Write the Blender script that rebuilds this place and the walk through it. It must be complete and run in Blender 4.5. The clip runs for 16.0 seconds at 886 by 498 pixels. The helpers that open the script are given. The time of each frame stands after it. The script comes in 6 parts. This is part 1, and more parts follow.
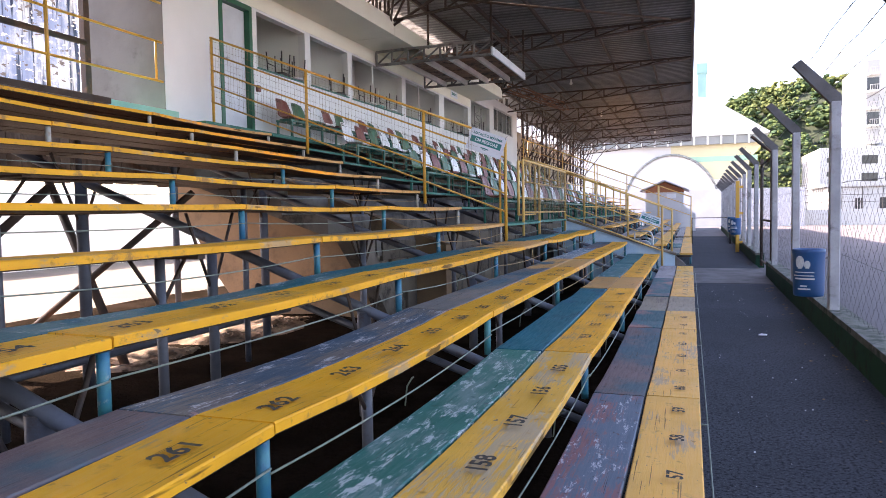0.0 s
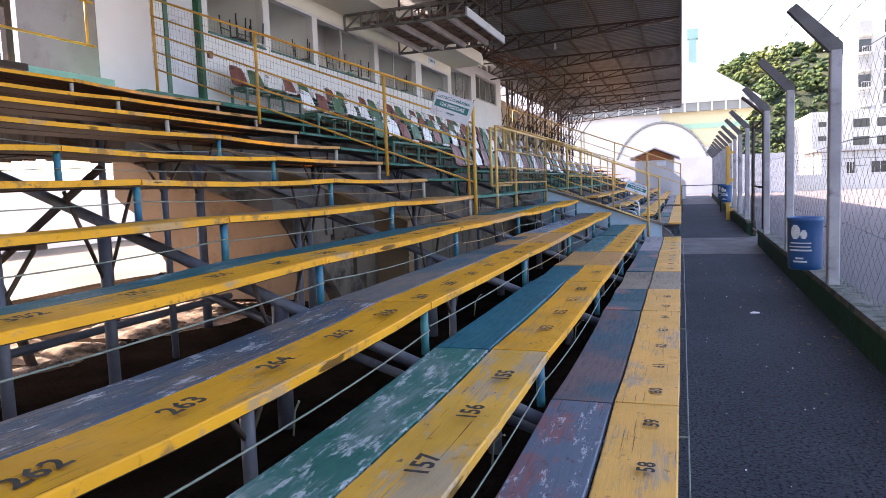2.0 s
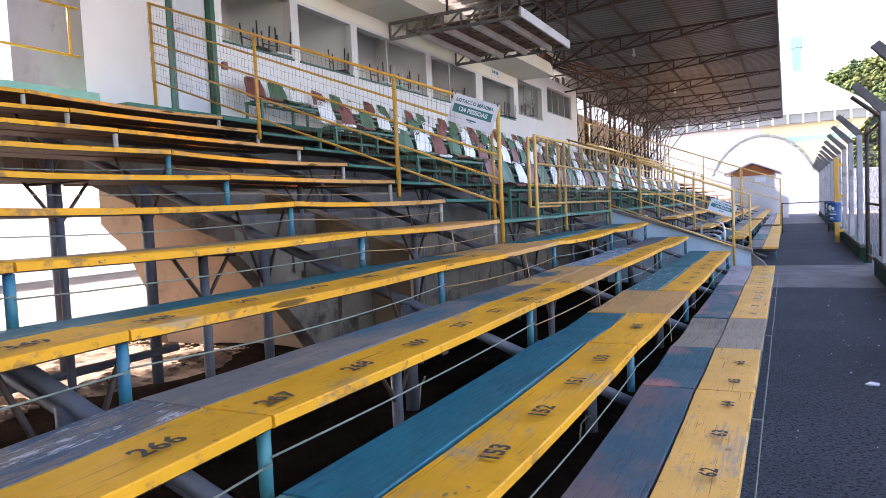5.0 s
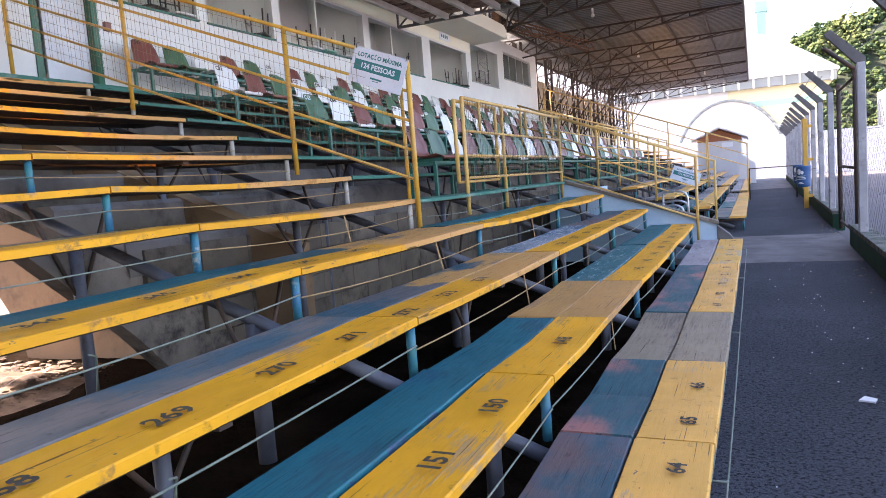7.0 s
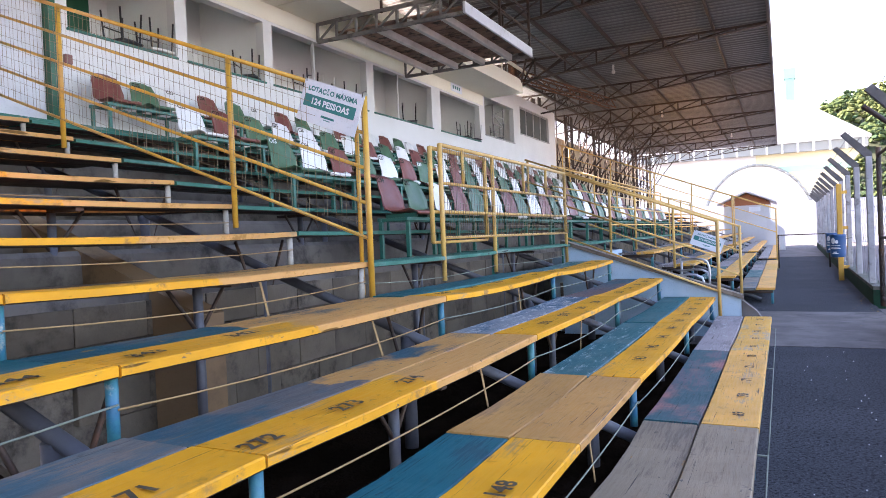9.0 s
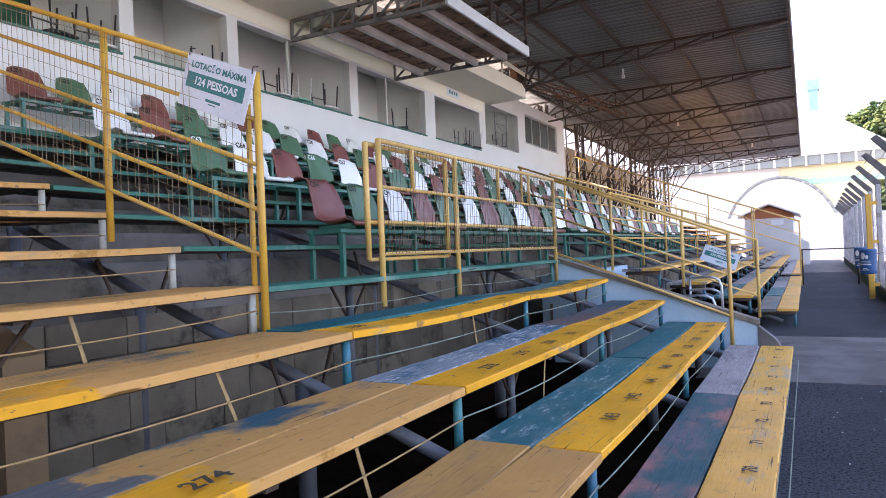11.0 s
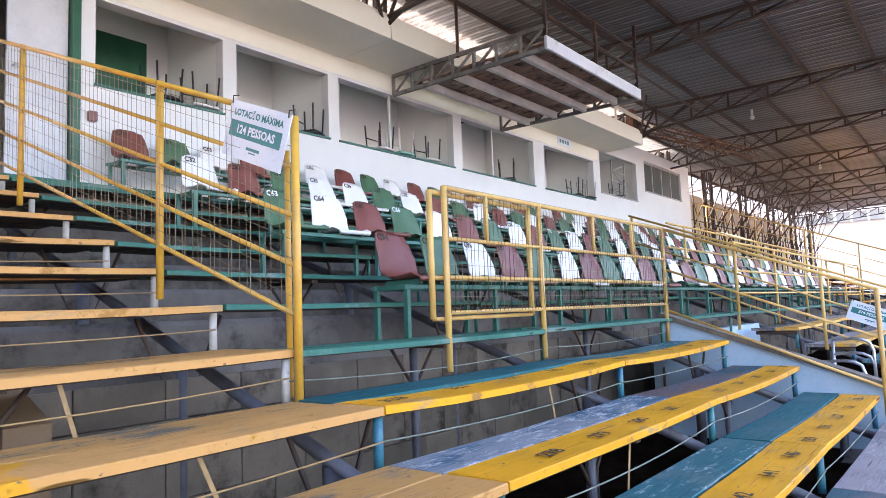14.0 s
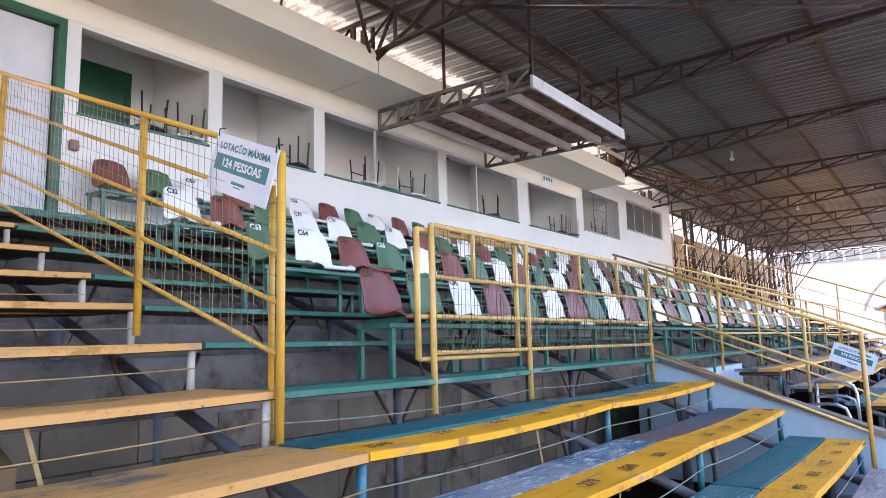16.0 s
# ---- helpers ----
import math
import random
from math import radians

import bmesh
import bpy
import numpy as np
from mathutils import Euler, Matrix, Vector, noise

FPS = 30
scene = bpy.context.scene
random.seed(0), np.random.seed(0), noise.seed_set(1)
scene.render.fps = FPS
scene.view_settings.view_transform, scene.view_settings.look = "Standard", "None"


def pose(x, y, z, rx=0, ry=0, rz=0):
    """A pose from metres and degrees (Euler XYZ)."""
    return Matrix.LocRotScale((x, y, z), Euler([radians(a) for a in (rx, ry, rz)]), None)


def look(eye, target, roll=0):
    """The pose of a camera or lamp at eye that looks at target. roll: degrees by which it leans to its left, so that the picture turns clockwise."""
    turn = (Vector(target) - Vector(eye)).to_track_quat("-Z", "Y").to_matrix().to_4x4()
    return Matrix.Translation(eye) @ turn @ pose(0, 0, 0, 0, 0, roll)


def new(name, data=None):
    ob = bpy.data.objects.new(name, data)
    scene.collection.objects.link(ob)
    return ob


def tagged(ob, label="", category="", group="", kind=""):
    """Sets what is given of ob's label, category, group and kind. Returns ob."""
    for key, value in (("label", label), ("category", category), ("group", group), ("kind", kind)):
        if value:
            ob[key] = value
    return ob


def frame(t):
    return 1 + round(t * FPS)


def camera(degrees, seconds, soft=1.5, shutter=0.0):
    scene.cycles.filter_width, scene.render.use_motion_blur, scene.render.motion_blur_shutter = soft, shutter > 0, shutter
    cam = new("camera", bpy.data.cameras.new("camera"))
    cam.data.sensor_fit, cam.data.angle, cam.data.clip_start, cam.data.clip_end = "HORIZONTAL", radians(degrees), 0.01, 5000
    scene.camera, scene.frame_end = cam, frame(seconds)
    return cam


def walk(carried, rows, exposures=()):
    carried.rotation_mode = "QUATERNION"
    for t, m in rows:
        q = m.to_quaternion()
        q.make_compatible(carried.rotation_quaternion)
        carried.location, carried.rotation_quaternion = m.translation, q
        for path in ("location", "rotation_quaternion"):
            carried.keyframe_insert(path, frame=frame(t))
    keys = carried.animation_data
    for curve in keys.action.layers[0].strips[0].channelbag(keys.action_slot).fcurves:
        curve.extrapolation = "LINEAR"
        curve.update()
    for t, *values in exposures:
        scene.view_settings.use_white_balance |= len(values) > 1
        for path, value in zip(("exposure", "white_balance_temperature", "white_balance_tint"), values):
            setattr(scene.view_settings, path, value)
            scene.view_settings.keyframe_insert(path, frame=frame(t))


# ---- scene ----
cam = camera(65.9, 16.0, soft=0.9)
METRES, EYE, TILT, LEAN, TURN = 8.0, 1.5, 0.0, 0.0, 19.9
ROWS = [
    (0.0, 0.0, 0.0, 0.0, -0.05, -2.96, 1.01),
    (0.5, 0.0145, 0.0174, 0.0005, -1.99, -1.96, 3.46),
    (1.0, 0.0347, 0.0382, -0.0009, 2.92, -2.61, 0.75),
    (1.5, 0.0419, 0.0673, -0.0042, 3.47, -3.21, 0.96),
    (2.0, 0.0481, 0.1037, -0.0027, -0.73, -5.23, 2.18),
    (2.5, 0.0718, 0.1389, -0.0031, -1.33, -3.26, 3.71),
    (3.0, 0.0903, 0.1723, -0.0044, -2.95, -4.94, 1.32),
    (3.5, 0.1, 0.2134, -0.0009, -2.8, -4.36, 3.91),
    (4.0, 0.1145, 0.2461, -0.0011, 2.24, -3.22, 5.31),
    (6.5, 0.2012, 0.4439, -0.0057, 8.61, -3.93, 1.66),
    (7.0, 0.209, 0.4886, -0.0041, 4.44, -5.52, 4.42),
    (7.5, 0.2336, 0.527, -0.0021, 10.83, -3.55, 2.78),
    (8.0, 0.2389, 0.5653, -0.0059, 9.34, -3.15, 1.78),
    (8.5, 0.2462, 0.6002, -0.0009, 6.31, -1.39, 2.54),
    (11.0, 0.3193, 0.7933, -0.0016, 8.17, 0.35, 2.39),
    (11.5, 0.3272, 0.8291, -0.0014, 1.2, 2.8, 1.84),
    (12.0, 0.3405, 0.8568, -0.0043, 7.52, 0.67, 5.69),
    (12.5, 0.3604, 0.8748, -0.0025, 17.54, 0.19, 3.11),
    (13.0, 0.3572, 0.879, 0.0006, 19.79, 2.71, 4.1),
    (13.5, 0.3539, 0.8731, 0.0015, 21.84, 5.04, 2.95),
    (14.0, 0.3534, 0.8718, 0.0014, 18.66, 5.22, 2.16),
    (14.5, 0.3514, 0.8793, 0.0022, 16.99, 5.11, 2.69),
    (15.0, 0.3511, 0.8787, 0.0052, 15.65, 4.96, 3.98),
    (15.5, 0.3503, 0.8777, 0.006, 15.97, 7.39, 2.75),
    (16.0, 0.3465, 0.8788, 0.0062, 17.03, 8.01, 1.45),
]
walk(cam, [(t, pose(0, 0, EYE, TILT, LEAN, TURN) @ pose(METRES * x, METRES * y, METRES * z, 90 + pitch, roll, yaw)) for t, x, y, z, yaw, pitch, roll in ROWS],
     exposures=[(t, e, 7150, 25) for t, e in ((0.0, 2.72), (1.5, 2.62), (3.0, 2.72), (4.0, 2.87), (7.0, 3.0), (8.5, 3.15), (11.0, 2.94), (12.0, 2.94), (13.0, 3.31), (14.0, 3.38), (15.0, 3.27), (16.0, 3.23))])

# ---------------------------------------------------------------- light
SUN_TO = Vector((-0.735, 0.03, 0.675)).normalized()
world = bpy.data.worlds.new("world")
scene.world = world
world.use_nodes = True
sky = world.node_tree.nodes.new("ShaderNodeTexSky")
sky.sky_type = "NISHITA"
sky.sun_disc = False
sky.sun_elevation = math.asin(SUN_TO.z)
sky.sun_rotation = math.atan2(SUN_TO.x, SUN_TO.y)
sky.air_density, sky.dust_density, sky.ozone_density = 1.0, 2.2, 1.0
back = world.node_tree.nodes["Background"]
back.inputs["Strength"].default_value = 0.15
world.node_tree.links.new(sky.outputs["Color"], back.inputs["Color"])
sun = new("sun", bpy.data.lights.new("sun", "SUN"))
sun.data.energy, sun.data.angle, sun.data.color = 4.5, radians(0.6), (1.0, 0.94, 0.84)
sun.matrix_world = look(SUN_TO * 60, (0, 0, 0))


# ---------------------------------------------------------------- materials
def nodes_of(name, rough=0.6, metal=0.0):
    m = bpy.data.materials.new(name)
    m.use_nodes = True
    nt = m.node_tree
    b = nt.nodes["Principled BSDF"]
    b.inputs["Roughness"].default_value = rough
    b.inputs["Metallic"].default_value = metal
    return m, nt, b


def rgba(c):
    return (c[0], c[1], c[2], 1.0)


def noise_node(nt, scale, detail=6.0, stretch=(1, 1, 1), rough=0.6, shift=False):
    co = nt.nodes.new("ShaderNodeTexCoord")
    mp = nt.nodes.new("ShaderNodeMapping")
    mp.inputs["Scale"].default_value = stretch
    src = co.outputs["Object"]
    if shift:
        info = nt.nodes.new("ShaderNodeObjectInfo")
        add = nt.nodes.new("ShaderNodeVectorMath")
        add.operation = "MULTIPLY_ADD"
        nt.links.new(info.outputs["Random"], add.inputs[0])
        add.inputs[1].default_value = (37.0, 53.0, 19.0)
        nt.links.new(src, add.inputs[2])
        src = add.outputs["Vector"]
    nt.links.new(src, mp.inputs["Vector"])
    n = nt.nodes.new("ShaderNodeTexNoise")
    n.inputs["Scale"].default_value = scale
    n.inputs["Detail"].default_value = detail
    n.inputs["Roughness"].default_value = rough
    nt.links.new(mp.outputs["Vector"], n.inputs["Vector"])
    return n.outputs["Fac"]


def ramp(nt, fac, lo, hi):
    r = nt.nodes.new("ShaderNodeMapRange")
    r.interpolation_type = "SMOOTHSTEP"
    r.inputs["From Min"].default_value = lo
    r.inputs["From Max"].default_value = hi
    nt.links.new(fac, r.inputs["Value"])
    return r.outputs["Result"]


def blend(nt, fac, a, b, mode="MIX"):
    m = nt.nodes.new("ShaderNodeMix")
    m.data_type = "RGBA"
    m.blend_type = mode
    if isinstance(fac, float):
        m.inputs["Factor"].default_value = fac
    else:
        nt.links.new(fac, m.inputs["Factor"])
    for key, v in (("A", a), ("B", b)):
        sock = [s for s in m.inputs if s.name == key and s.type == "RGBA"][0]
        if isinstance(v, tuple):
            sock.default_value = rgba(v)
        else:
            nt.links.new(v, sock)
    return [s for s in m.outputs if s.type == "RGBA"][0]


def bump(nt, b, fac, strength=0.3, dist=0.01):
    n = nt.nodes.new("ShaderNodeBump")
    n.inputs["Strength"].default_value = strength
    n.inputs["Distance"].default_value = dist
    nt.links.new(fac, n.inputs["Height"])
    nt.links.new(n.outputs["Normal"], b.inputs["Normal"])


def surface(name, c1, c2, scale=3.0, rough=0.7, metal=0.0, stain=None, stain_amount=(0.55, 0.75), stretch=(1, 1, 1), grain=60.0, bumpy=0.25, dist=0.004, spec=0.5, grit=None):
    """Two tones mottled at a large scale, a fine grain, an optional stain, and relief."""
    m, nt, b = nodes_of(name, rough, metal)
    big = noise_node(nt, scale, 5, stretch, shift=True)
    col = blend(nt, ramp(nt, big, 0.35, 0.65), c1, c2)
    small = noise_node(nt, grain, 4, stretch)
    dark = tuple(v * 0.6 for v in c1)
    col = blend(nt, ramp(nt, small, 0.52, 0.9), col, dark)
    if stain:
        s = noise_node(nt, scale * 1.7, 8, stretch, 0.7, shift=True)
        col = blend(nt, ramp(nt, s, *stain_amount), col, stain)
    nt.links.new(col, b.inputs["Base Color"])
    b.inputs["Specular IOR Level"].default_value = spec
    if grit:
        g = noise_node(nt, 85.0, 4, (1, 1, 1), 0.6)
        col = blend(nt, ramp(nt, g, 0.60, 0.66), col, grit)
        d = noise_node(nt, 44.0, 5, (1, 1, 1), 0.7)
        col = blend(nt, ramp(nt, d, 0.50, 0.60), col, tuple(v * 0.32 for v in c1))
        nt.links.new(col, b.inputs["Base Color"])
    bump(nt, b, small, bumpy, dist)
    return m


def painted_wood(name, paint, under, wear=(0.56, 0.68), second=None, second_at=(0.58, 0.7), scuff=None, rough=0.62, scuff_at=(0.545, 0.60), over=None, edge=(0.36, 0.17, 0.04)):
    """Old gloss paint on boards: worn through along the grain, with scuffs and a patch of a second colour."""
    m, nt, b = nodes_of(name, rough)
    fade = noise_node(nt, 1.8, 5, shift=True)
    col = blend(nt, ramp(nt, fade, 0.3, 0.7), paint, tuple(v * 0.80 for v in paint))
    if over:
        # a second coat brushed on from a point along the board, with a ragged edge
        coat, start = over
        co = nt.nodes.new("ShaderNodeTexCoord")
        sep = nt.nodes.new("ShaderNodeSeparateXYZ")
        nt.links.new(co.outputs["Object"], sep.inputs["Vector"])
        rag = noise_node(nt, 3.0, 6, shift=True)
        ragged = nt.nodes.new("ShaderNodeMath")
        ragged.operation = "MULTIPLY_ADD"
        nt.links.new(rag, ragged.inputs[0])
        ragged.inputs[1].default_value = 0.7
        nt.links.new(sep.outputs["Y"], ragged.inputs[2])
        col = blend(nt, ramp(nt, ragged.outputs[0], start + 0.33, start + 0.37), col, coat)
    if second:
        s2 = noise_node(nt, 1.5, 6, (1, 0.6, 1), shift=True)
        col = blend(nt, ramp(nt, s2, *second_at), col, second)
    # worn places, broken up along the grain
    place = noise_node(nt, 2.2, 4, (1.5, 0.7, 1), 0.6, shift=True)
    gr = noise_node(nt, 10.0, 10, (7.0, 0.45, 1), 0.75, shift=True)
    both = nt.nodes.new("ShaderNodeMath")
    both.operation = "MULTIPLY_ADD"
    nt.links.new(place, both.inputs[0])
    both.inputs[1].default_value = 0.55
    half = nt.nodes.new("ShaderNodeMath")
    half.operation = "MULTIPLY"
    half.inputs[1].default_value = 0.5
    nt.links.new(gr, half.inputs[0])
    nt.links.new(half.outputs[0], both.inputs[2])
    col = blend(nt, ramp(nt, both.outputs[0], wear[0] - 0.015, wear[1] - 0.06), col, under)
    fine = noise_node(nt, 34.0, 7, (5.0, 0.22, 1), 0.75, shift=True)
    col = blend(nt, ramp(nt, fine, 0.63, 0.73), col, tuple(v * 0.5 for v in paint))
    if scuff:
        s = noise_node(nt, 6.0, 12, (2.6, 0.7, 1), 0.82, shift=True)
        col = blend(nt, ramp(nt, s, *scuff_at), col, scuff)
    dirt = noise_node(nt, 16.0, 9, shift=True)
    col = blend(nt, ramp(nt, dirt, 0.60, 0.74), col, tuple(v * 0.5 for v in paint))
    cracks = noise_node(nt, 14.0, 3, (9.0, 0.12, 1), 0.5, shift=True)
    col = blend(nt, ramp(nt, cracks, 0.66, 0.70), col, tuple(v * 0.16 for v in paint))
    stain = noise_node(nt, 3.2, 8, (1.6, 1, 1), 0.68, shift=True)
    col = blend(nt, ramp(nt, stain, 0.60, 0.76), col, tuple(0.4 * v + 0.03 for v in paint))
    # chipped flakes, and paint rubbed off along both long edges
    chip = noise_node(nt, 30.0, 3, (1.0, 0.55, 1), 0.55, shift=True)
    col = blend(nt, ramp(nt, chip, 0.70, 0.715), col, tuple(0.4 * v + 0.02 for v in under))
    spot = noise_node(nt, 9.0, 5, (1.0, 0.7, 1), 0.6, shift=True)
    col = blend(nt, ramp(nt, spot, 0.70, 0.72), col, edge)
    where = nt.nodes.new("ShaderNodeTexCoord")
    across = nt.nodes.new("ShaderNodeSeparateXYZ")
    nt.links.new(where.outputs["Object"], across.inputs["Vector"])
    off = nt.nodes.new("ShaderNodeMath")
    off.operation = "SUBTRACT"
    off.inputs[1].default_value = 0.161
    nt.links.new(across.outputs["X"], off.inputs[0])
    away = nt.nodes.new("ShaderNodeMath")
    away.operation = "ABSOLUTE"
    nt.links.new(off.outputs[0], away.inputs[0])
    rub = noise_node(nt, 5.0, 8, (1.0, 0.8, 1), 0.7, shift=True)
    worn = nt.nodes.new("ShaderNodeMath")
    worn.operation = "MULTIPLY"
    nt.links.new(ramp(nt, away.outputs[0], 0.148, 0.159), worn.inputs[0])
    nt.links.new(ramp(nt, rub, 0.55, 0.64), worn.inputs[1])
    col = blend(nt, worn.outputs[0], col, edge)
    nt.links.new(col, b.inputs["Base Color"])
    r = ramp(nt, gr, 0.4, 0.7)
    mul = nt.nodes.new("ShaderNodeMath")
    mul.operation = "MULTIPLY_ADD"
    mul.inputs[1].default_value, mul.inputs[2].default_value = 0.25, rough - 0.1
    nt.links.new(r, mul.inputs[0])
    nt.links.new(mul.outputs[0], b.inputs["Roughness"])
    b.inputs["Specular IOR Level"].default_value = 0.3
    bump(nt, b, gr, 0.5, 0.005)
    return m


M = {}
M["yellow"] = painted_wood("yellow_board", (0.84, 0.375, 0.014), (0.46, 0.27, 0.11), (0.59, 0.69))
M["yellow_old"] = painted_wood("yellow_board_worn", (0.78, 0.40, 0.05), (0.46, 0.33, 0.19), (0.545, 0.65), scuff=(0.50, 0.38, 0.24), scuff_at=(0.57, 0.62))
M["orange"] = painted_wood("orange_yellow_board", (0.82, 0.42, 0.09), (0.48, 0.32, 0.18), (0.575, 0.68))
TAN = (0.56, 0.285, 0.09)
M["tan"] = painted_wood("tan_board", TAN, (0.38, 0.21, 0.10), (0.57, 0.70), scuff=(0.55, 0.52, 0.50), scuff_at=(0.635, 0.68))
M["yellow_to_tan"] = painted_wood("yellow_board_recoated_tan", (0.78, 0.345, 0.016), (0.40, 0.24, 0.11), (0.575, 0.69), over=(TAN, 1.22), scuff=(0.55, 0.52, 0.50), scuff_at=(0.65, 0.69))
M["slate_to_tan"] = painted_wood("slate_board_recoated_tan", (0.155, 0.148, 0.145), (0.24, 0.17, 0.12), (0.57, 0.69), second=(0.03, 0.095, 0.125), second_at=(0.54, 0.62), over=(TAN, 1.05))
M["teal_to_tan"] = painted_wood("teal_board_recoated_tan", (0.014, 0.10, 0.125), (0.16, 0.14, 0.11), (0.57, 0.69), over=(TAN, 1.0))
M["dark_to_tan"] = painted_wood("dark_board_recoated_tan", (0.085, 0.055, 0.038), (0.12, 0.085, 0.06), (0.55, 0.7), over=(TAN, 1.1))
M["grey_wood"] = painted_wood("grey_board", (0.29, 0.22, 0.15), (0.17, 0.13, 0.10), (0.53, 0.7))
# Dark rear boards and undersides; taken darker still to hold the underside shade.
M["dark_wood"] = painted_wood("dark_brown_shade_board", (0.052, 0.030, 0.020), (0.085, 0.055, 0.038), (0.55, 0.7), edge=(0.06, 0.03, 0.02))
M["teal"] = painted_wood("teal_board", (0.005, 0.125, 0.145), (0.06, 0.14, 0.155), (0.56, 0.68), second=(0.010, 0.075, 0.10), edge=(0.16, 0.19, 0.19))
M["teal_worn"] = painted_wood("teal_board_worn", (0.010, 0.13, 0.15), (0.10, 0.18, 0.185), (0.53, 0.65), scuff=(0.36, 0.42, 0.42), edge=(0.20, 0.24, 0.24))
M["blue"] = painted_wood("blue_board", (0.002, 0.13, 0.165), (0.015, 0.085, 0.115), (0.57, 0.68), second=(0.003, 0.06, 0.15), edge=(0.03, 0.06, 0.12))
M["green"] = painted_wood("green_board_worn", (0.022, 0.155, 0.12), (0.13, 0.21, 0.19), (0.53, 0.66), scuff=(0.44, 0.48, 0.46), scuff_at=(0.53, 0.575), edge=(0.25, 0.28, 0.27))
M["slate"] = painted_wood("slate_board", (0.175, 0.162, 0.150), (0.24, 0.19, 0.16), (0.54, 0.66), second=(0.05, 0.12, 0.155), second_at=(0.52, 0.64), edge=(0.34, 0.15, 0.12))
M["slate_worn"] = painted_wood("slate_board_worn", (0.175, 0.145, 0.125), (0.05, 0.085, 0.12), (0.505, 0.60), scuff=(0.50, 0.50, 0.50), scuff_at=(0.545, 0.59), edge=(0.36, 0.20, 0.18))
M["purple"] = painted_wood("purple_board", (0.165, 0.105, 0.10), (0.10, 0.11, 0.13), (0.54, 0.66), second=(0.03, 0.085, 0.11), second_at=(0.46, 0.60), edge=(0.04, 0.04, 0.05))
M["red_worn"] = painted_wood("red_board_worn", (0.24, 0.10, 0.10), (0.10, 0.13, 0.17), (0.49, 0.60), scuff=(0.46, 0.46, 0.48), scuff_at=(0.56, 0.60), edge=(0.05, 0.045, 0.05))
M["patchy"] = painted_wood("patchy_board", (0.025, 0.105, 0.125), (0.14, 0.12, 0.14), (0.55, 0.68), second=(0.36, 0.15, 0.13), second_at=(0.50, 0.64), edge=(0.05, 0.05, 0.06))
M["lilac"] = painted_wood("lilac_board", (0.33, 0.29, 0.30), (0.20, 0.18, 0.19), (0.52, 0.66), scuff=(0.42, 0.41, 0.42))
M["blue_white"] = painted_wood("blue_white_board", (0.035, 0.13, 0.20), (0.24, 0.27, 0.30), (0.50, 0.60), scuff=(0.55, 0.56, 0.57), scuff_at=(0.52, 0.57), edge=(0.05, 0.06, 0.09))
M["green_board"] = painted_wood("green_step_board", (0.025, 0.155, 0.115), (0.12, 0.21, 0.18), (0.56, 0.70), edge=(0.20, 0.24, 0.21))
M["rust_board"] = surface("rust_brown_boards", (0.10, 0.062, 0.042), (0.16, 0.11, 0.08), 1.5, 0.85, stain=(0.05, 0.028, 0.02), stain_amount=(0.5, 0.66), stretch=(1, 2.5, 0.6))
M["ink"] = surface("black_stencil_paint", (0.02, 0.018, 0.016), (0.06, 0.045, 0.03), 30, 0.8)
M["steel"] = surface("grey_blue_steel", (0.125, 0.13, 0.155), (0.08, 0.082, 0.10), 2.5, 0.55, 0.2, stain=(0.075, 0.04, 0.025), stain_amount=(0.56, 0.72))
M["steel_dark"] = surface("dark_rusty_steel", (0.038, 0.026, 0.022), (0.07, 0.04, 0.027), 2.0, 0.7, 0.1, stain=(0.15, 0.062, 0.03), stain_amount=(0.53, 0.72))
M["rust_steel"] = surface("orange_rusty_steel", (0.15, 0.062, 0.03), (0.085, 0.04, 0.024), 2.5, 0.75, 0.1, stain=(0.26, 0.11, 0.045), stain_amount=(0.52, 0.7))
M["truss_rust"] = surface("brown_rusty_truss_steel", (0.042, 0.028, 0.023), (0.062, 0.040, 0.030), 2.0, 0.6, 0.1, stain=(0.13, 0.06, 0.035), stain_amount=(0.56, 0.72))
M["blue_post"] = surface("blue_tube_paint", (0.012, 0.12, 0.22), (0.03, 0.19, 0.19), 5.0, 0.5, 0.0, stain=(0.26, 0.28, 0.26), stain_amount=(0.6, 0.7))
M["pale_post"] = surface("pale_tube_paint", (0.45, 0.43, 0.38), (0.36, 0.33, 0.28), 6.0, 0.5, 0.0, stain=(0.22, 0.10, 0.05))
M["yard"] = surface("bright_yard_cement", (0.15, 0.13, 0.105), (0.11, 0.095, 0.08), 0.5, 0.9, spec=0.1)
M["yellow_pipe"] = surface("yellow_pipe_paint", (0.66, 0.36, 0.045), (0.56, 0.30, 0.05), 5.0, 0.42, 0.0, stain=(0.30, 0.15, 0.05), stain_amount=(0.62, 0.78))
M["pale_pipe"] = surface("pale_yellow_pipe_paint", (0.70, 0.44, 0.13), (0.60, 0.36, 0.12), 5.0, 0.42, 0.0, stain=(0.30, 0.15, 0.05), stain_amount=(0.64, 0.8))
M["green_steel"] = surface("green_steel_paint", (0.012, 0.115, 0.085), (0.022, 0.15, 0.115), 4.0, 0.45, 0.0, stain=(0.10, 0.16, 0.14))
M["dark_green"] = surface("dark_green_paint", (0.006, 0.085, 0.04), (0.01, 0.11, 0.055), 3.0, 0.4)
M["cable"] = surface("green_grey_cable", (0.19, 0.22, 0.17), (0.13, 0.15, 0.12), 12, 0.6)
M["cable_tan"] = surface("tan_painted_cable", (0.36, 0.22, 0.09), (0.28, 0.17, 0.07), 12, 0.6)
M["wire"] = surface("galvanised_wire", (0.085, 0.08, 0.078), (0.06, 0.05, 0.046), 20, 0.6, 0.0)
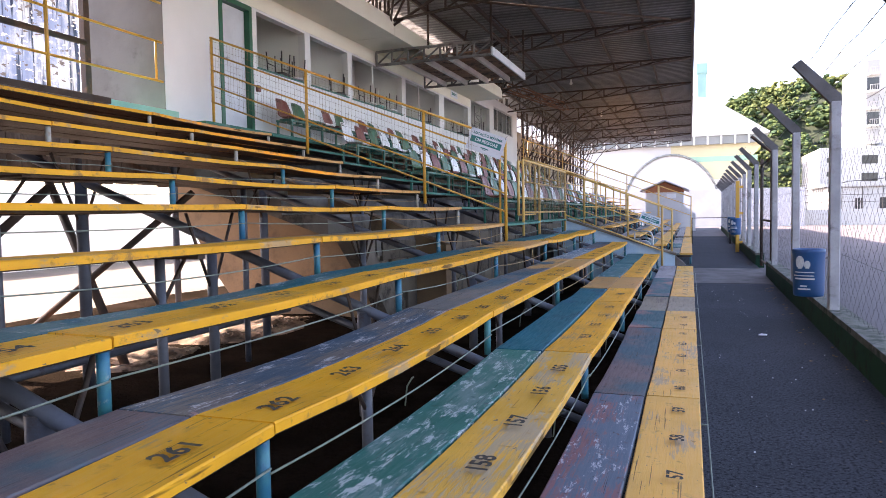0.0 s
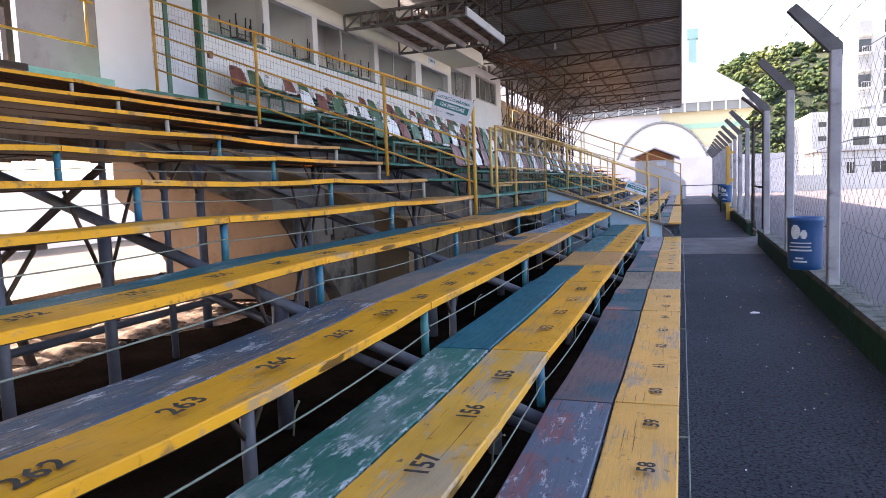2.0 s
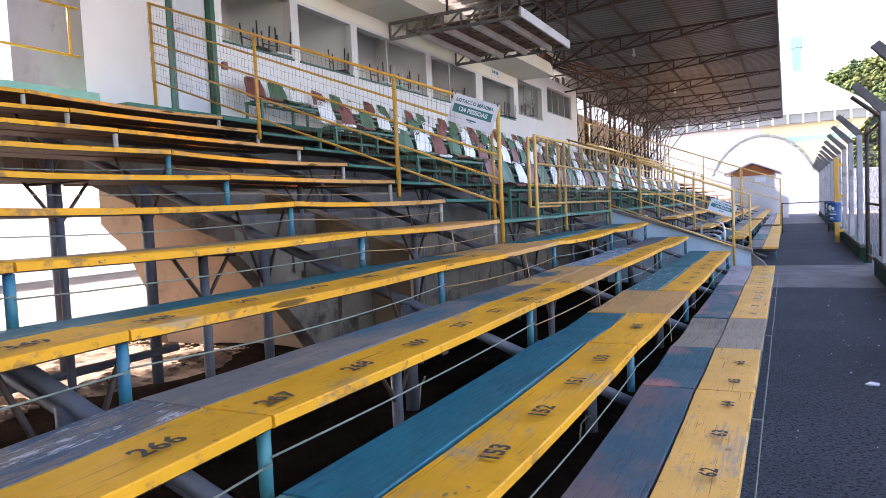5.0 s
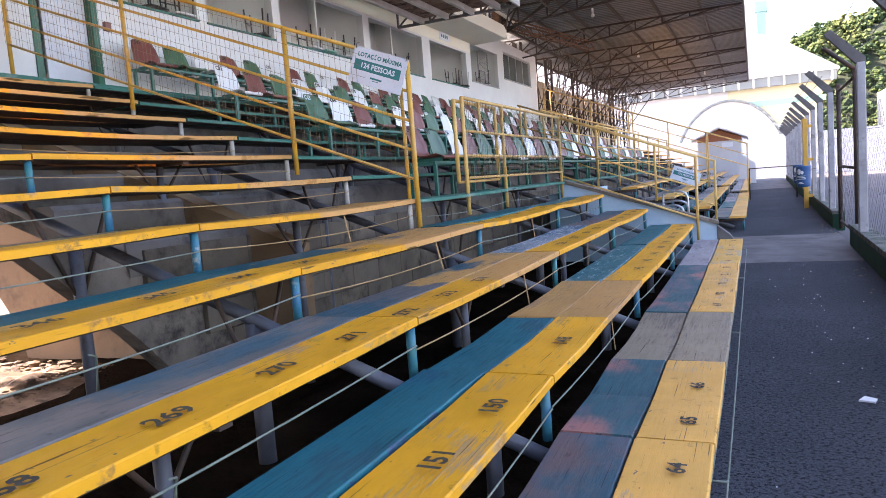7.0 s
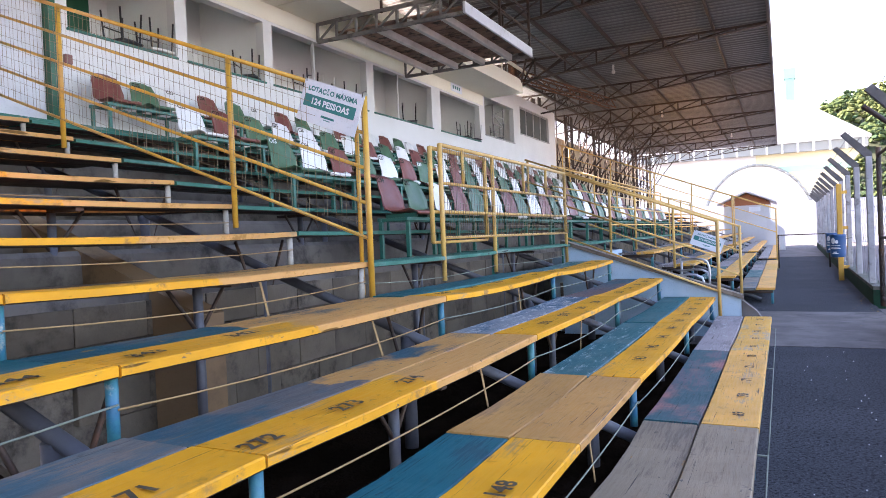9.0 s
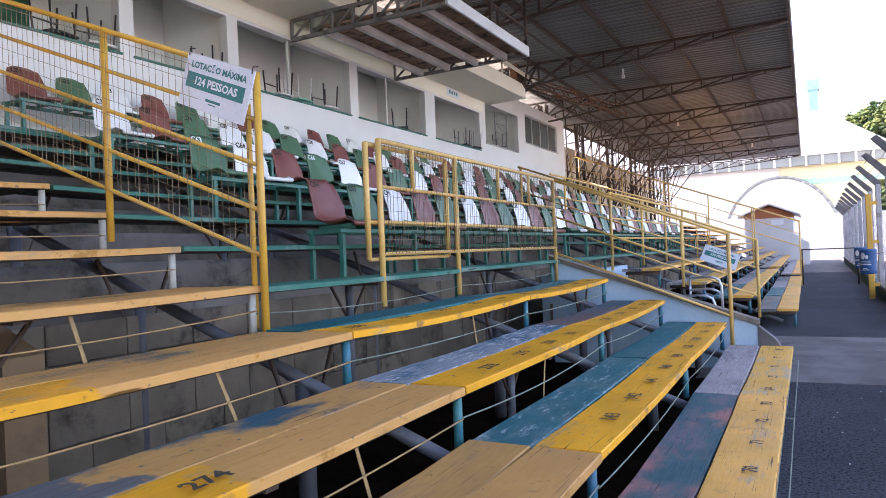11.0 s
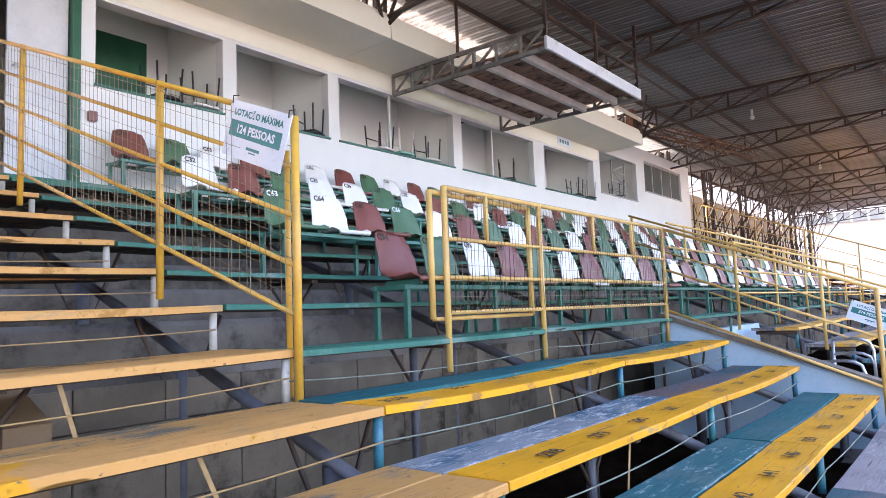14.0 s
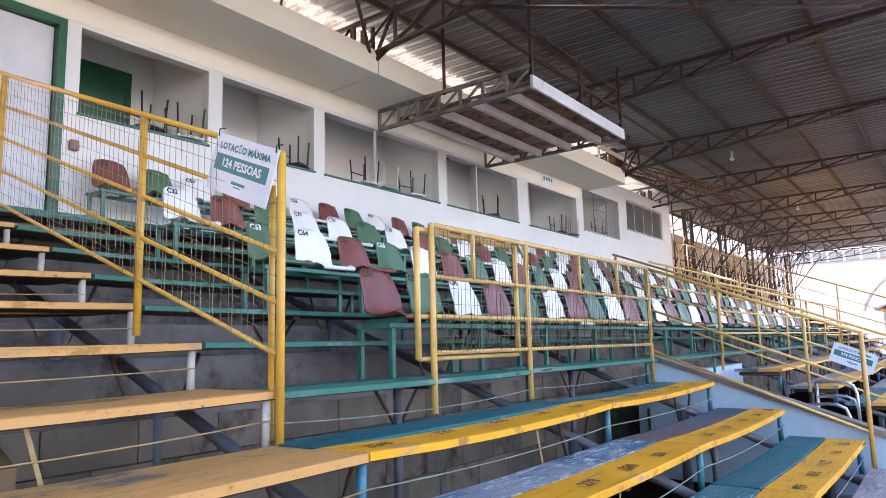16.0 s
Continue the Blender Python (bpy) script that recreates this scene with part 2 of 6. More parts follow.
M["wire_yellow"] = surface("yellow_painted_wire", (0.27, 0.20, 0.11), (0.17, 0.135, 0.09), 20, 0.5, 0.0)
M["white_wall"] = surface("white_wall_paint", (0.74, 0.74, 0.73), (0.69, 0.69, 0.68), 0.8, 0.75, stain=(0.62, 0.60, 0.56), stain_amount=(0.66, 0.9), grain=120, bumpy=0.12)
M["cream_wall"] = surface("cream_wall_paint", (0.86, 0.83, 0.71), (0.82, 0.78, 0.66), 0.8, 0.75, stain=(0.62, 0.57, 0.46), stain_amount=(0.66, 0.9), grain=120, bumpy=0.12)
M["room_wall"] = surface("room_plaster", (0.86, 0.865, 0.83), (0.81, 0.815, 0.78), 0.9, 0.8, stain=(0.55, 0.50, 0.44), stain_amount=(0.64, 0.85), grain=100, bumpy=0.12)
M["grey_panel"] = surface("grey_render", (0.155, 0.15, 0.148), (0.125, 0.12, 0.118), 1.2, 0.85, stain=(0.085, 0.08, 0.078))
M["concrete"] = surface("dirty_concrete", (0.24, 0.20, 0.165), (0.14, 0.118, 0.098), 1.2, 0.9, stain=(0.025, 0.021, 0.018), stain_amount=(0.49, 0.70), grain=80, bumpy=0.5, dist=0.008)
M["block"] = surface("concrete_block", (0.19, 0.155, 0.120), (0.11, 0.090, 0.070), 1.1, 0.92, stain=(0.022, 0.018, 0.015), stain_amount=(0.50, 0.70), grain=70, bumpy=0.5, dist=0.008)
M["sand_wall"] = surface("ochre_render", (0.30, 0.19, 0.105), (0.24, 0.15, 0.085), 1.0, 0.9, stain=(0.13, 0.085, 0.055), stain_amount=(0.52, 0.76))
M["step_slab"] = surface("smooth_grey_slab", (0.175, 0.155, 0.138), (0.09, 0.078, 0.069), 1.0, 0.85, stain=(0.03, 0.027, 0.025), stain_amount=(0.48, 0.7))
# Soil near black: the shade under the stand is in the colour.
M["soil"] = surface("shade_dark_soil", (0.012, 0.0085, 0.006), (0.022, 0.015, 0.011), 1.5, 0.95, stain=(0.006, 0.005, 0.004), grain=25, bumpy=0.9, dist=0.03, spec=0.0)
M["rubble"] = surface("broken_rubble", (0.24, 0.155, 0.10), (0.10, 0.062, 0.04), 4.0, 0.95, stain=(0.035, 0.022, 0.015), stain_amount=(0.5, 0.62))
M["field"] = surface("pale_sand_field", (0.115, 0.100, 0.104), (0.092, 0.080, 0.084), 0.15, 0.95, stain=(0.09, 0.083, 0.07), stain_amount=(0.56, 0.8), grain=18, bumpy=0.4, dist=0.02)
M["asphalt"] = surface("aisle_asphalt", (0.056, 0.060, 0.070), (0.074, 0.078, 0.090), 0.7, 0.95, stain=(0.085, 0.086, 0.096), stain_amount=(0.58, 0.85), grain=60, bumpy=1.0, dist=0.02, spec=0.12, grit=(0.14, 0.145, 0.16))
M["slab_strip"] = surface("pale_cement", (0.165, 0.15, 0.15), (0.11, 0.10, 0.10), 1.6, 0.92, stain=(0.055, 0.055, 0.056), stain_amount=(0.52, 0.76), spec=0.2)
M["kerb_top"] = surface("kerb_concrete", (0.15, 0.145, 0.13), (0.09, 0.095, 0.075), 4.0, 0.9, stain=(0.03, 0.045, 0.028), stain_amount=(0.44, 0.62), grain=40, bumpy=0.8, dist=0.02)
M["kerb_green"] = surface("kerb_green_paint", (0.010, 0.045, 0.027), (0.015, 0.06, 0.032), 2.0, 0.85, stain=(0.016, 0.02, 0.015), stain_amount=(0.48, 0.7), spec=0.2)
M["post_white"] = surface("whitewashed_concrete", (0.42, 0.41, 0.42), (0.32, 0.31, 0.32), 2.5, 0.85, stain=(0.15, 0.135, 0.125), stain_amount=(0.52, 0.72))
M["post_arm"] = surface("bare_dark_concrete", (0.09, 0.085, 0.085), (0.14, 0.13, 0.13), 3.0, 0.9)
M["bin_blue"] = surface("blue_plastic_drum", (0.004, 0.065, 0.19), (0.006, 0.08, 0.23), 3.0, 0.42, stain=(0.03, 0.08, 0.17), stain_amount=(0.62, 0.8), bumpy=0.05)
M["bin_print"] = surface("white_print", (0.72, 0.74, 0.76), (0.62, 0.66, 0.70), 12, 0.5, bumpy=0.05)
M["seat_white"] = surface("white_plastic", (0.76, 0.75, 0.73), (0.68, 0.67, 0.65), 3.0, 0.38, stain=(0.48, 0.46, 0.44), stain_amount=(0.66, 0.85), bumpy=0.05)
M["seat_brown"] = surface("red_brown_plastic", (0.17, 0.045, 0.035), (0.22, 0.075, 0.06), 3.0, 0.38, stain=(0.26, 0.13, 0.11), stain_amount=(0.6, 0.8), bumpy=0.05)
M["seat_green"] = surface("green_plastic", (0.05, 0.12, 0.065), (0.075, 0.16, 0.09), 3.0, 0.38, stain=(0.13, 0.2, 0.14), stain_amount=(0.6, 0.8), bumpy=0.05)
M["roof"] = surface("aged_zinc_sheet", (0.125, 0.128, 0.136), (0.195, 0.198, 0.206), 0.5, 0.42, 0.15, stain=(0.08, 0.05, 0.036), stain_amount=(0.56, 0.78), stretch=(0.3, 1, 1), grain=30, bumpy=0.35, dist=0.01)
M["plat_wood"] = surface("brown_platform_boards", (0.22, 0.125, 0.09), (0.34, 0.21, 0.15), 2.0, 0.8, stain=(0.06, 0.035, 0.025), stain_amount=(0.5, 0.65))
M["grey_paint"] = surface("light_grey_steel_paint", (0.42, 0.41, 0.40), (0.34, 0.33, 0.32), 2.0, 0.55, stain=(0.22, 0.19, 0.17), stain_amount=(0.6, 0.8))
M["joist_paint"] = surface("pale_joist_paint", (0.66, 0.63, 0.59), (0.54, 0.51, 0.47), 2.0, 0.6, stain=(0.30, 0.25, 0.21), stain_amount=(0.58, 0.78))
M["pale_paint"] = surface("pale_grey_paint", (0.62, 0.63, 0.66), (0.54, 0.55, 0.58), 2.0, 0.5, stain=(0.40, 0.38, 0.37))
M["truss_grey"] = surface("weathered_grey_steel", (0.16, 0.15, 0.145), (0.24, 0.23, 0.22), 2.5, 0.6, 0.1, stain=(0.07, 0.055, 0.045), stain_amount=(0.5, 0.7))
# Grey base colour carries the reflection seen on the panes.
M["pane_grey"] = surface("glass_grey_for_reflection", (0.10, 0.11, 0.105), (0.13, 0.14, 0.135), 0.8, 0.2, bumpy=0.02)
M["dark_tube"] = surface("black_chair_tube", (0.02, 0.02, 0.024), (0.04, 0.04, 0.045), 5, 0.4, 0.2)
M["light_blue"] = surface("light_blue_wall_paint", (0.34, 0.50, 0.64), (0.42, 0.56, 0.68), 1.2, 0.75, stain=(0.55, 0.58, 0.60), stain_amount=(0.58, 0.75))
M["mint"] = surface("mint_paint", (0.22, 0.52, 0.42), (0.18, 0.44, 0.36), 2.5, 0.6, stain=(0.36, 0.48, 0.42))
M["chrome"] = surface("worn_chrome", (0.55, 0.55, 0.57), (0.45, 0.45, 0.47), 5, 0.3, 0.9)
M["sign_white"] = surface("white_sign_vinyl", (0.74, 0.79, 0.86), (0.70, 0.75, 0.82), 2, 0.5, bumpy=0.03)
M["sign_green"] = surface("green_sign_print", (0.02, 0.22, 0.22), (0.02, 0.20, 0.20), 2, 0.5, bumpy=0.03)
M["beige_sheet"] = surface("beige_metal_sheet", (0.55, 0.47, 0.36), (0.46, 0.39, 0.29), 0.8, 0.7, stain=(0.34, 0.24, 0.16))
M["brick"] = surface("brick_gable", (0.40, 0.16, 0.085), (0.34, 0.13, 0.07), 3, 0.9)
M["house_wall"] = surface("pale_house_wall", (0.60, 0.60, 0.63), (0.54, 0.54, 0.57), 0.8, 0.8)
M["arena_white"] = surface("white_arena_cladding", (0.62, 0.62, 0.61), (0.56, 0.56, 0.55), 0.2, 0.6)
M["arena_yellow"] = surface("pale_yellow_cladding", (0.60, 0.55, 0.34), (0.56, 0.51, 0.33), 0.2, 0.7)
M["arena_green"] = surface("green_cladding", (0.30, 0.50, 0.37), (0.27, 0.46, 0.34), 0.2, 0.7)
M["arena_grey"] = surface("grey_louvre", (0.26, 0.28, 0.27), (0.22, 0.24, 0.23), 0.4, 0.7)
M["apart_white"] = surface("white_apartment_render", (0.50, 0.51, 0.50), (0.44, 0.45, 0.44), 0.2, 0.8, stain=(0.34, 0.34, 0.32), stain_amount=(0.6, 0.85))
M["apart_pink"] = surface("grey_pink_apartment_render", (0.36, 0.37, 0.37), (0.32, 0.33, 0.33), 0.3, 0.8)
M["dark_glass"] = surface("dark_window_glass", (0.02, 0.024, 0.03), (0.04, 0.045, 0.05), 0.6, 0.12, spec=0.6, bumpy=0.02)
def leafage():
    """Mixed woods: every clump its own green, from blue-grey to olive."""
    m, nt, b = nodes_of("mixed_foliage", 0.85)
    geo = nt.nodes.new("ShaderNodeNewGeometry")
    big = noise_node(nt, 0.09, 3)
    col = blend(nt, geo.outputs["Random Per Island"], (0.030, 0.060, 0.034), (0.085, 0.112, 0.034))
    col = blend(nt, ramp(nt, big, 0.46, 0.60), col, (0.105, 0.118, 0.038))
    fine = noise_node(nt, 5.0, 4)
    col = blend(nt, ramp(nt, fine, 0.45, 0.7), col, (0.024, 0.042, 0.022))
    nt.links.new(col, b.inputs["Base Color"])
    b.inputs["Specular IOR Level"].default_value = 0.1
    return m


M["leaf"] = leafage()
M["hill_soil"] = surface("hill_undergrowth", (0.014, 0.024, 0.009), (0.024, 0.032, 0.012), 0.2, 0.9)
M["paper"] = surface("white_paper_scrap", (0.8, 0.8, 0.8), (0.72, 0.72, 0.72), 9, 0.7)
M["lamp_white"] = surface("white_lamp_plastic", (0.75, 0.74, 0.72), (0.68, 0.67, 0.65), 4, 0.4)
M["dry_leaf"] = surface("dry_leaf", (0.28, 0.18, 0.08), (0.20, 0.12, 0.05), 9, 0.8)


def clear_sheet():
    """Ribbed plastic sheeting that lets daylight through, milky and scratched."""
    m, nt, b = nodes_of("ribbed_clear_sheet", 0.25)
    n = noise_node(nt, 3.5, 7, (1, 1, 0.5), 0.7)
    v = noise_node(nt, 9.0, 3, (1, 1.0, 0.06), 0.5)
    col = blend(nt, ramp(nt, n, 0.4, 0.65), (0.07, 0.095, 0.16), (0.19, 0.21, 0.235))
    col = blend(nt, ramp(nt, v, 0.5, 0.58), col, (0.012, 0.018, 0.034))
    dent = noise_node(nt, 7.0, 3, (1, 1.2, 2.2), 0.5)
    col = blend(nt, ramp(nt, dent, 0.60, 0.66), col, (0.30, 0.29, 0.27))
    col = blend(nt, ramp(nt, dent, 0.385, 0.345), col, (0.05, 0.045, 0.045))
    nt.links.new(col, b.inputs["Base Color"])
    t = nt.nodes.new("ShaderNodeBsdfTranslucent")
    nt.links.new(col, t.inputs["Color"])
    mix = nt.nodes.new("ShaderNodeMixShader")
    mix.inputs["Fac"].default_value = 0.55
    nt.links.new(b.outputs["BSDF"], mix.inputs[1])
    nt.links.new(t.outputs["BSDF"], mix.inputs[2])
    nt.links.new(mix.outputs["Shader"], nt.nodes["Material Output"].inputs["Surface"])
    return m


M["clear_sheet"] = clear_sheet()


def skylight_sheet():
    """Pale dirty ribbed sheet; its sky glow stands in for light through the gap."""
    m, nt, b = nodes_of("ribbed_gap_glow", 0.4)
    n = noise_node(nt, 2.5, 6, (1, 3, 1), 0.7)
    col = blend(nt, ramp(nt, n, 0.4, 0.66), (0.20, 0.185, 0.165), (0.08, 0.066, 0.055))
    nt.links.new(col, b.inputs["Base Color"])
    t = nt.nodes.new("ShaderNodeBsdfTranslucent")
    nt.links.new(col, t.inputs["Color"])
    mix = nt.nodes.new("ShaderNodeMixShader")
    mix.inputs["Fac"].default_value = 0.5
    nt.links.new(b.outputs["BSDF"], mix.inputs[1])
    nt.links.new(t.outputs["BSDF"], mix.inputs[2])
    nt.links.new(mix.outputs["Shader"], nt.nodes["Material Output"].inputs["Surface"])
    return m


M["gap_glow"] = skylight_sheet()


# ---------------------------------------------------------------- mesh tools
def box(bm, x0, x1, y0, y1, z0, z1, bev=0.0):
    r = bmesh.ops.create_cube(bm, size=1.0)
    for v in r["verts"]:
        v.co = Vector(((x0 + x1) / 2 + v.co.x * (x1 - x0), (y0 + y1) / 2 + v.co.y * (y1 - y0), (z0 + z1) / 2 + v.co.z * (z1 - z0)))
    if bev:
        es = list({e for v in r["verts"] for e in v.link_edges})
        bmesh.ops.bevel(bm, geom=es, offset=bev, segments=1, affect="EDGES")
    return r


def prism(bm, pts, axis, a0, a1):
    """A closed outline of (u, v) pairs drawn out along an axis: x takes (y, z), y takes (x, z), z takes (x, y)."""
    def at(u, v, a):
        return {"x": (a, u, v), "y": (u, a, v), "z": (u, v, a)}[axis]
    lo = [bm.verts.new(at(u, v, a0)) for u, v in pts]
    hi = [bm.verts.new(at(u, v, a1)) for u, v in pts]
    fs = [bm.faces.new(lo), bm.faces.new(hi)]
    for i in range(len(pts)):
        j = (i + 1) % len(pts)
        fs.append(bm.faces.new((lo[i], lo[j], hi[j], hi[i])))
    bmesh.ops.recalc_face_normals(bm, faces=fs)


def tube(bm, p, q, r=0.02, n=8, caps=True):
    p, q = Vector(p), Vector(q)
    d = q - p
    turn = d.to_track_quat("Z", "Y").to_matrix()
    rings = []
    for o in (p, q):
        rings.append([bm.verts.new(o + turn @ Vector((r * math.cos(2 * math.pi * i / n), r * math.sin(2 * math.pi * i / n), 0))) for i in range(n)])
    for i in range(n):
        j = (i + 1) % n
        f = bm.faces.new((rings[0][i], rings[0][j], rings[1][j], rings[1][i]))
        f.smooth = n > 5
    if caps:
        bm.faces.new(rings[0][::-1])
        bm.faces.new(rings[1])


def path_tube(bm, pts, r=0.01, n=6):
    pts = [Vector(p) for p in pts]
    rings = []
    for i, o in enumerate(pts):
        d = pts[min(i + 1, len(pts) - 1)] - pts[max(i - 1, 0)]
        turn = d.to_track_quat("Z", "Y").to_matrix()
        rings.append([bm.verts.new(o + turn @ Vector((r * math.cos(2 * math.pi * k / n), r * math.sin(2 * math.pi * k / n), 0))) for k in range(n)])
    for a, b in zip(rings, rings[1:]):
        for k in range(n):
            f = bm.faces.new((a[k], a[(k + 1) % n], b[(k + 1) % n], b[k]))
            f.smooth = True
    bm.faces.new(rings[0][::-1])
    bm.faces.new(rings[-1])


def mesh_of(name, bm, material):
    me = bpy.data.meshes.new(name)
    bm.to_mesh(me)
    bm.free()
    for m in material if isinstance(material, (list, tuple)) else [material]:
        me.materials.append(m)
    return me


def part(name, bm, material, parent=None, label=""):
    ob = new(name, mesh_of(name, bm, material) if isinstance(bm, bmesh.types.BMesh) else bm)
    if parent is not None:
        ob.parent = parent
        if parent.type == "EMPTY":
            ob.matrix_parent_inverse = Matrix.Translation(-parent.location)
    if label:
        ob["label"] = label
    return ob


def thing(name, label, category, group="", kind="", at=(0, 0, 0)):
    ob = new(name)
    ob.empty_display_size = 0.1
    ob.location = at
    return tagged(ob, label, category, group, kind)


def B():
    return bmesh.new()


GLYPHS = {}


def letter_meshes(texts, offset):
    """The meshes of short texts, one unit high, made while the scene is still small."""
    obs = []
    for text in texts:
        cu = bpy.data.curves.new("lettering", "FONT")
        cu.body, cu.size, cu.align_x, cu.align_y, cu.offset, cu.resolution_u = text, 1.0, "CENTER", "CENTER", offset, 2
        obs.append(new("lettering", cu))
    dg = bpy.context.evaluated_depsgraph_get()
    for text, ob in zip(texts, obs):
        GLYPHS[text] = bpy.data.meshes.new_from_object(ob.evaluated_get(dg))
    for ob in obs:
        bpy.data.objects.remove(ob)


letter_meshes([str(i) for i in range(50, 81)] + [str(i) for i in range(130, 165)] + [str(i) for i in range(250, 295)] + [str(i) for i in range(328, 362)] + ["C%02d" % i for i in range(1, 125)], 0.028)
letter_meshes(["LOTAÇÃO MÁXIMA", "124 PESSOAS", "374 PESSOAS"], 0.034)


def words(text, size, m, material, parent, name="lettering", label=""):
    me = GLYPHS[text].copy()
    me.transform(m @ Matrix.Diagonal((size, size, size, 1)))
    me.materials.clear()
    me.materials.append(material)
    return part(name, me, material, parent, label)


def flat(right, up, at):
    """A pose whose x runs along right and y along up."""
    r, u = Vector(right).normalized(), Vector(up).normalized()
    n = r.cross(u)
    return Matrix(((r.x, u.x, n.x, at[0]), (r.y, u.y, n.y, at[1]), (r.z, u.z, n.z, at[2]), (0, 0, 0, 1)))


# ---------------------------------------------------------------- plan
RUN, RISE = 0.665, 0.258
Y_RAIL, Y_END = 9.87, 15.22          # side rail of the lower block, end of the lower benches
Y_STAIR2, Y_B2, Y_B2END = 18.0, 19.6, 31.0
X_WALL = -7.7                        # front of the cabins
Y_CABIN, Y_CABIN_END = 8.68, 31.8
ROOF_Y0, ROOF_Y1 = -8.0, 55.8


def front(k):
    return 0.06 - RUN * (k - 1)


def level(k):
    return 0.307 + RISE * (k - 1)


def roof_z(x):
    return 6.82 - 0.012 * x


# ---------------------------------------------------------------- ground, aisle, field
bm = B()
bmesh.ops.create_grid(bm, x_segments=60, y_segments=60, size=1.0)
for v in bm.verts:
    u, w = v.co.x, v.co.y
    v.co = Vector((math.copysign(abs(u) ** 3, u) * 1500, math.copysign(abs(w) ** 3, w) * 1500, -0.06))
tagged(part("ground", bm, M["field"]), "pale dry sandy ground around the stand", "ground", kind="structure")

bm = B()
prism(bm, [(-0.62, -6), (1.32, -6), (2.06, 52), (-0.62, 52)], "z", -0.3, 0.0)
tagged(part("pavement", bm, M["asphalt"]), "dark grey coarse asphalt walkway beside the stand", "walkway", kind="structure")
bm = B()
prism(bm, [(-0.9, 14.75), (1.6, 14.8), (1.62, 18.5), (-0.9, 18.45)], "z", -0.28, 0.006)
tagged(part("pavement_strip", bm, M["slab_strip"]), "pale worn cement strip across the walkway", "pavement", kind="structure")
bm = B()
prism(bm, [(-1.2, 40.0), (2.0, 40.0), (2.1, 60), (-1.2, 60)], "z", -0.28, 0.008)
tagged(part("pavement_far", bm, M["slab_strip"]), "pale cement paving at the walkway's end", "pavement", kind="structure")

# soil under the stand, darkened far below soil's own colour to hold the shade
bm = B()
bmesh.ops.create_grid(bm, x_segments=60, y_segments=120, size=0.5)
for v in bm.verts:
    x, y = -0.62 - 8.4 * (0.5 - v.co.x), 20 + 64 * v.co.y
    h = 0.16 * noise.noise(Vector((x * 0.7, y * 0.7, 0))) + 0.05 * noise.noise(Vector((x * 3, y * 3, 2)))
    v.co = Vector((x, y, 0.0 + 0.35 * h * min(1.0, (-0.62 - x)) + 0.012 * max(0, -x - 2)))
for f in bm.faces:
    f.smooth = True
tagged(part("ground_soil", bm, M["soil"]), "loose soil under the benches, darkened for the shade", "soil", kind="structure")


def kerb_x(y):
    return 1.36 + 0.013 * y


# kerb on both sides of the field gate
for y0, y1 in ((-6.0, 16.6), (19.6, 52.0)):
    n = int((y1 - y0) / 2.0)
    k = thing("kerb", "low green-painted concrete kerb carrying the wire fence", "kerb", kind="structure")
    bm, bt = B(), B()
    prism(bm, [(kerb_x(y0), y0), (kerb_x(y0) + 0.21, y0), (kerb_x(y1) + 0.21, y1), (kerb_x(y1), y1)], "z", -0.2, 0.27)
    part("kerb_body", bm, M["kerb_green"], k)
    prism(bt, [(kerb_x(y0) - 0.004, y0), (kerb_x(y0) + 0.214, y0), (kerb_x(y1) + 0.214, y1), (kerb_x(y1) - 0.004, y1)], "z", 0.27, 0.335)
    part("kerb_cap", bt, M["kerb_top"], k, "bare mossy concrete cap")


# ---------------------------------------------------------------- boards of the stand
def board_mesh(key, length, width, thick=0.042, sag=0.0, seed=0):
    rnd = random.Random(seed)
    bm = B()
    n = max(2, int(length / 0.45))
    rows = []
    e = 0.006
    prof = [(0, e), (e, 0), (width - e, 0), (width, e), (width, thick - e), (width - e, thick), (e, thick), (0, thick - e)]
    for i in range(n + 1):
        t = i / n
        dz = -sag * 4 * t * (1 - t) + rnd.uniform(-0.002, 0.002)
        dx = rnd.uniform(-0.002, 0.002)
        rows.append([bm.verts.new((px + dx, t * length, pz - thick + dz)) for px, pz in prof])
    for a, b in zip(rows, rows[1:]):
        for j in range(8):
            bm.faces.new((a[j], b[j], b[(j + 1) % 8], a[(j + 1) % 8]))
    bm.faces.new(rows[0])
    bm.faces.new(rows[-1][::-1])
    bmesh.ops.recalc_face_normals(bm, faces=bm.faces[:])
    # Downward faces: bare dark wood, darkened further for the shade below the boards.
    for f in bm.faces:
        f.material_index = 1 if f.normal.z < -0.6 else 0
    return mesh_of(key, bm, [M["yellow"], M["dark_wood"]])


def lay_board(bench, k, y0, y1, which, mat, seed):
    """One board: which 0 is the rear one, 1 the one at the front edge."""
    w = 0.322
    rnd = random.Random(seed)
    x0 = front(k) - w * (2 - which) - (0.014 if which == 0 else 0)
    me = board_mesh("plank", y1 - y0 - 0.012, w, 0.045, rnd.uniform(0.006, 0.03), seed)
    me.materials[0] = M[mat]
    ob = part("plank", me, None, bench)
    ob.location = (x0, y0 + 0.006, level(k) + (0.004 if which else rnd.uniform(-0.008, 0.004)))
    ob.rotation_euler = (rnd.uniform(-0.0015, 0.0015), rnd.uniform(-0.008, 0.008), rnd.uniform(-0.0012, 0.0012))
    return ob


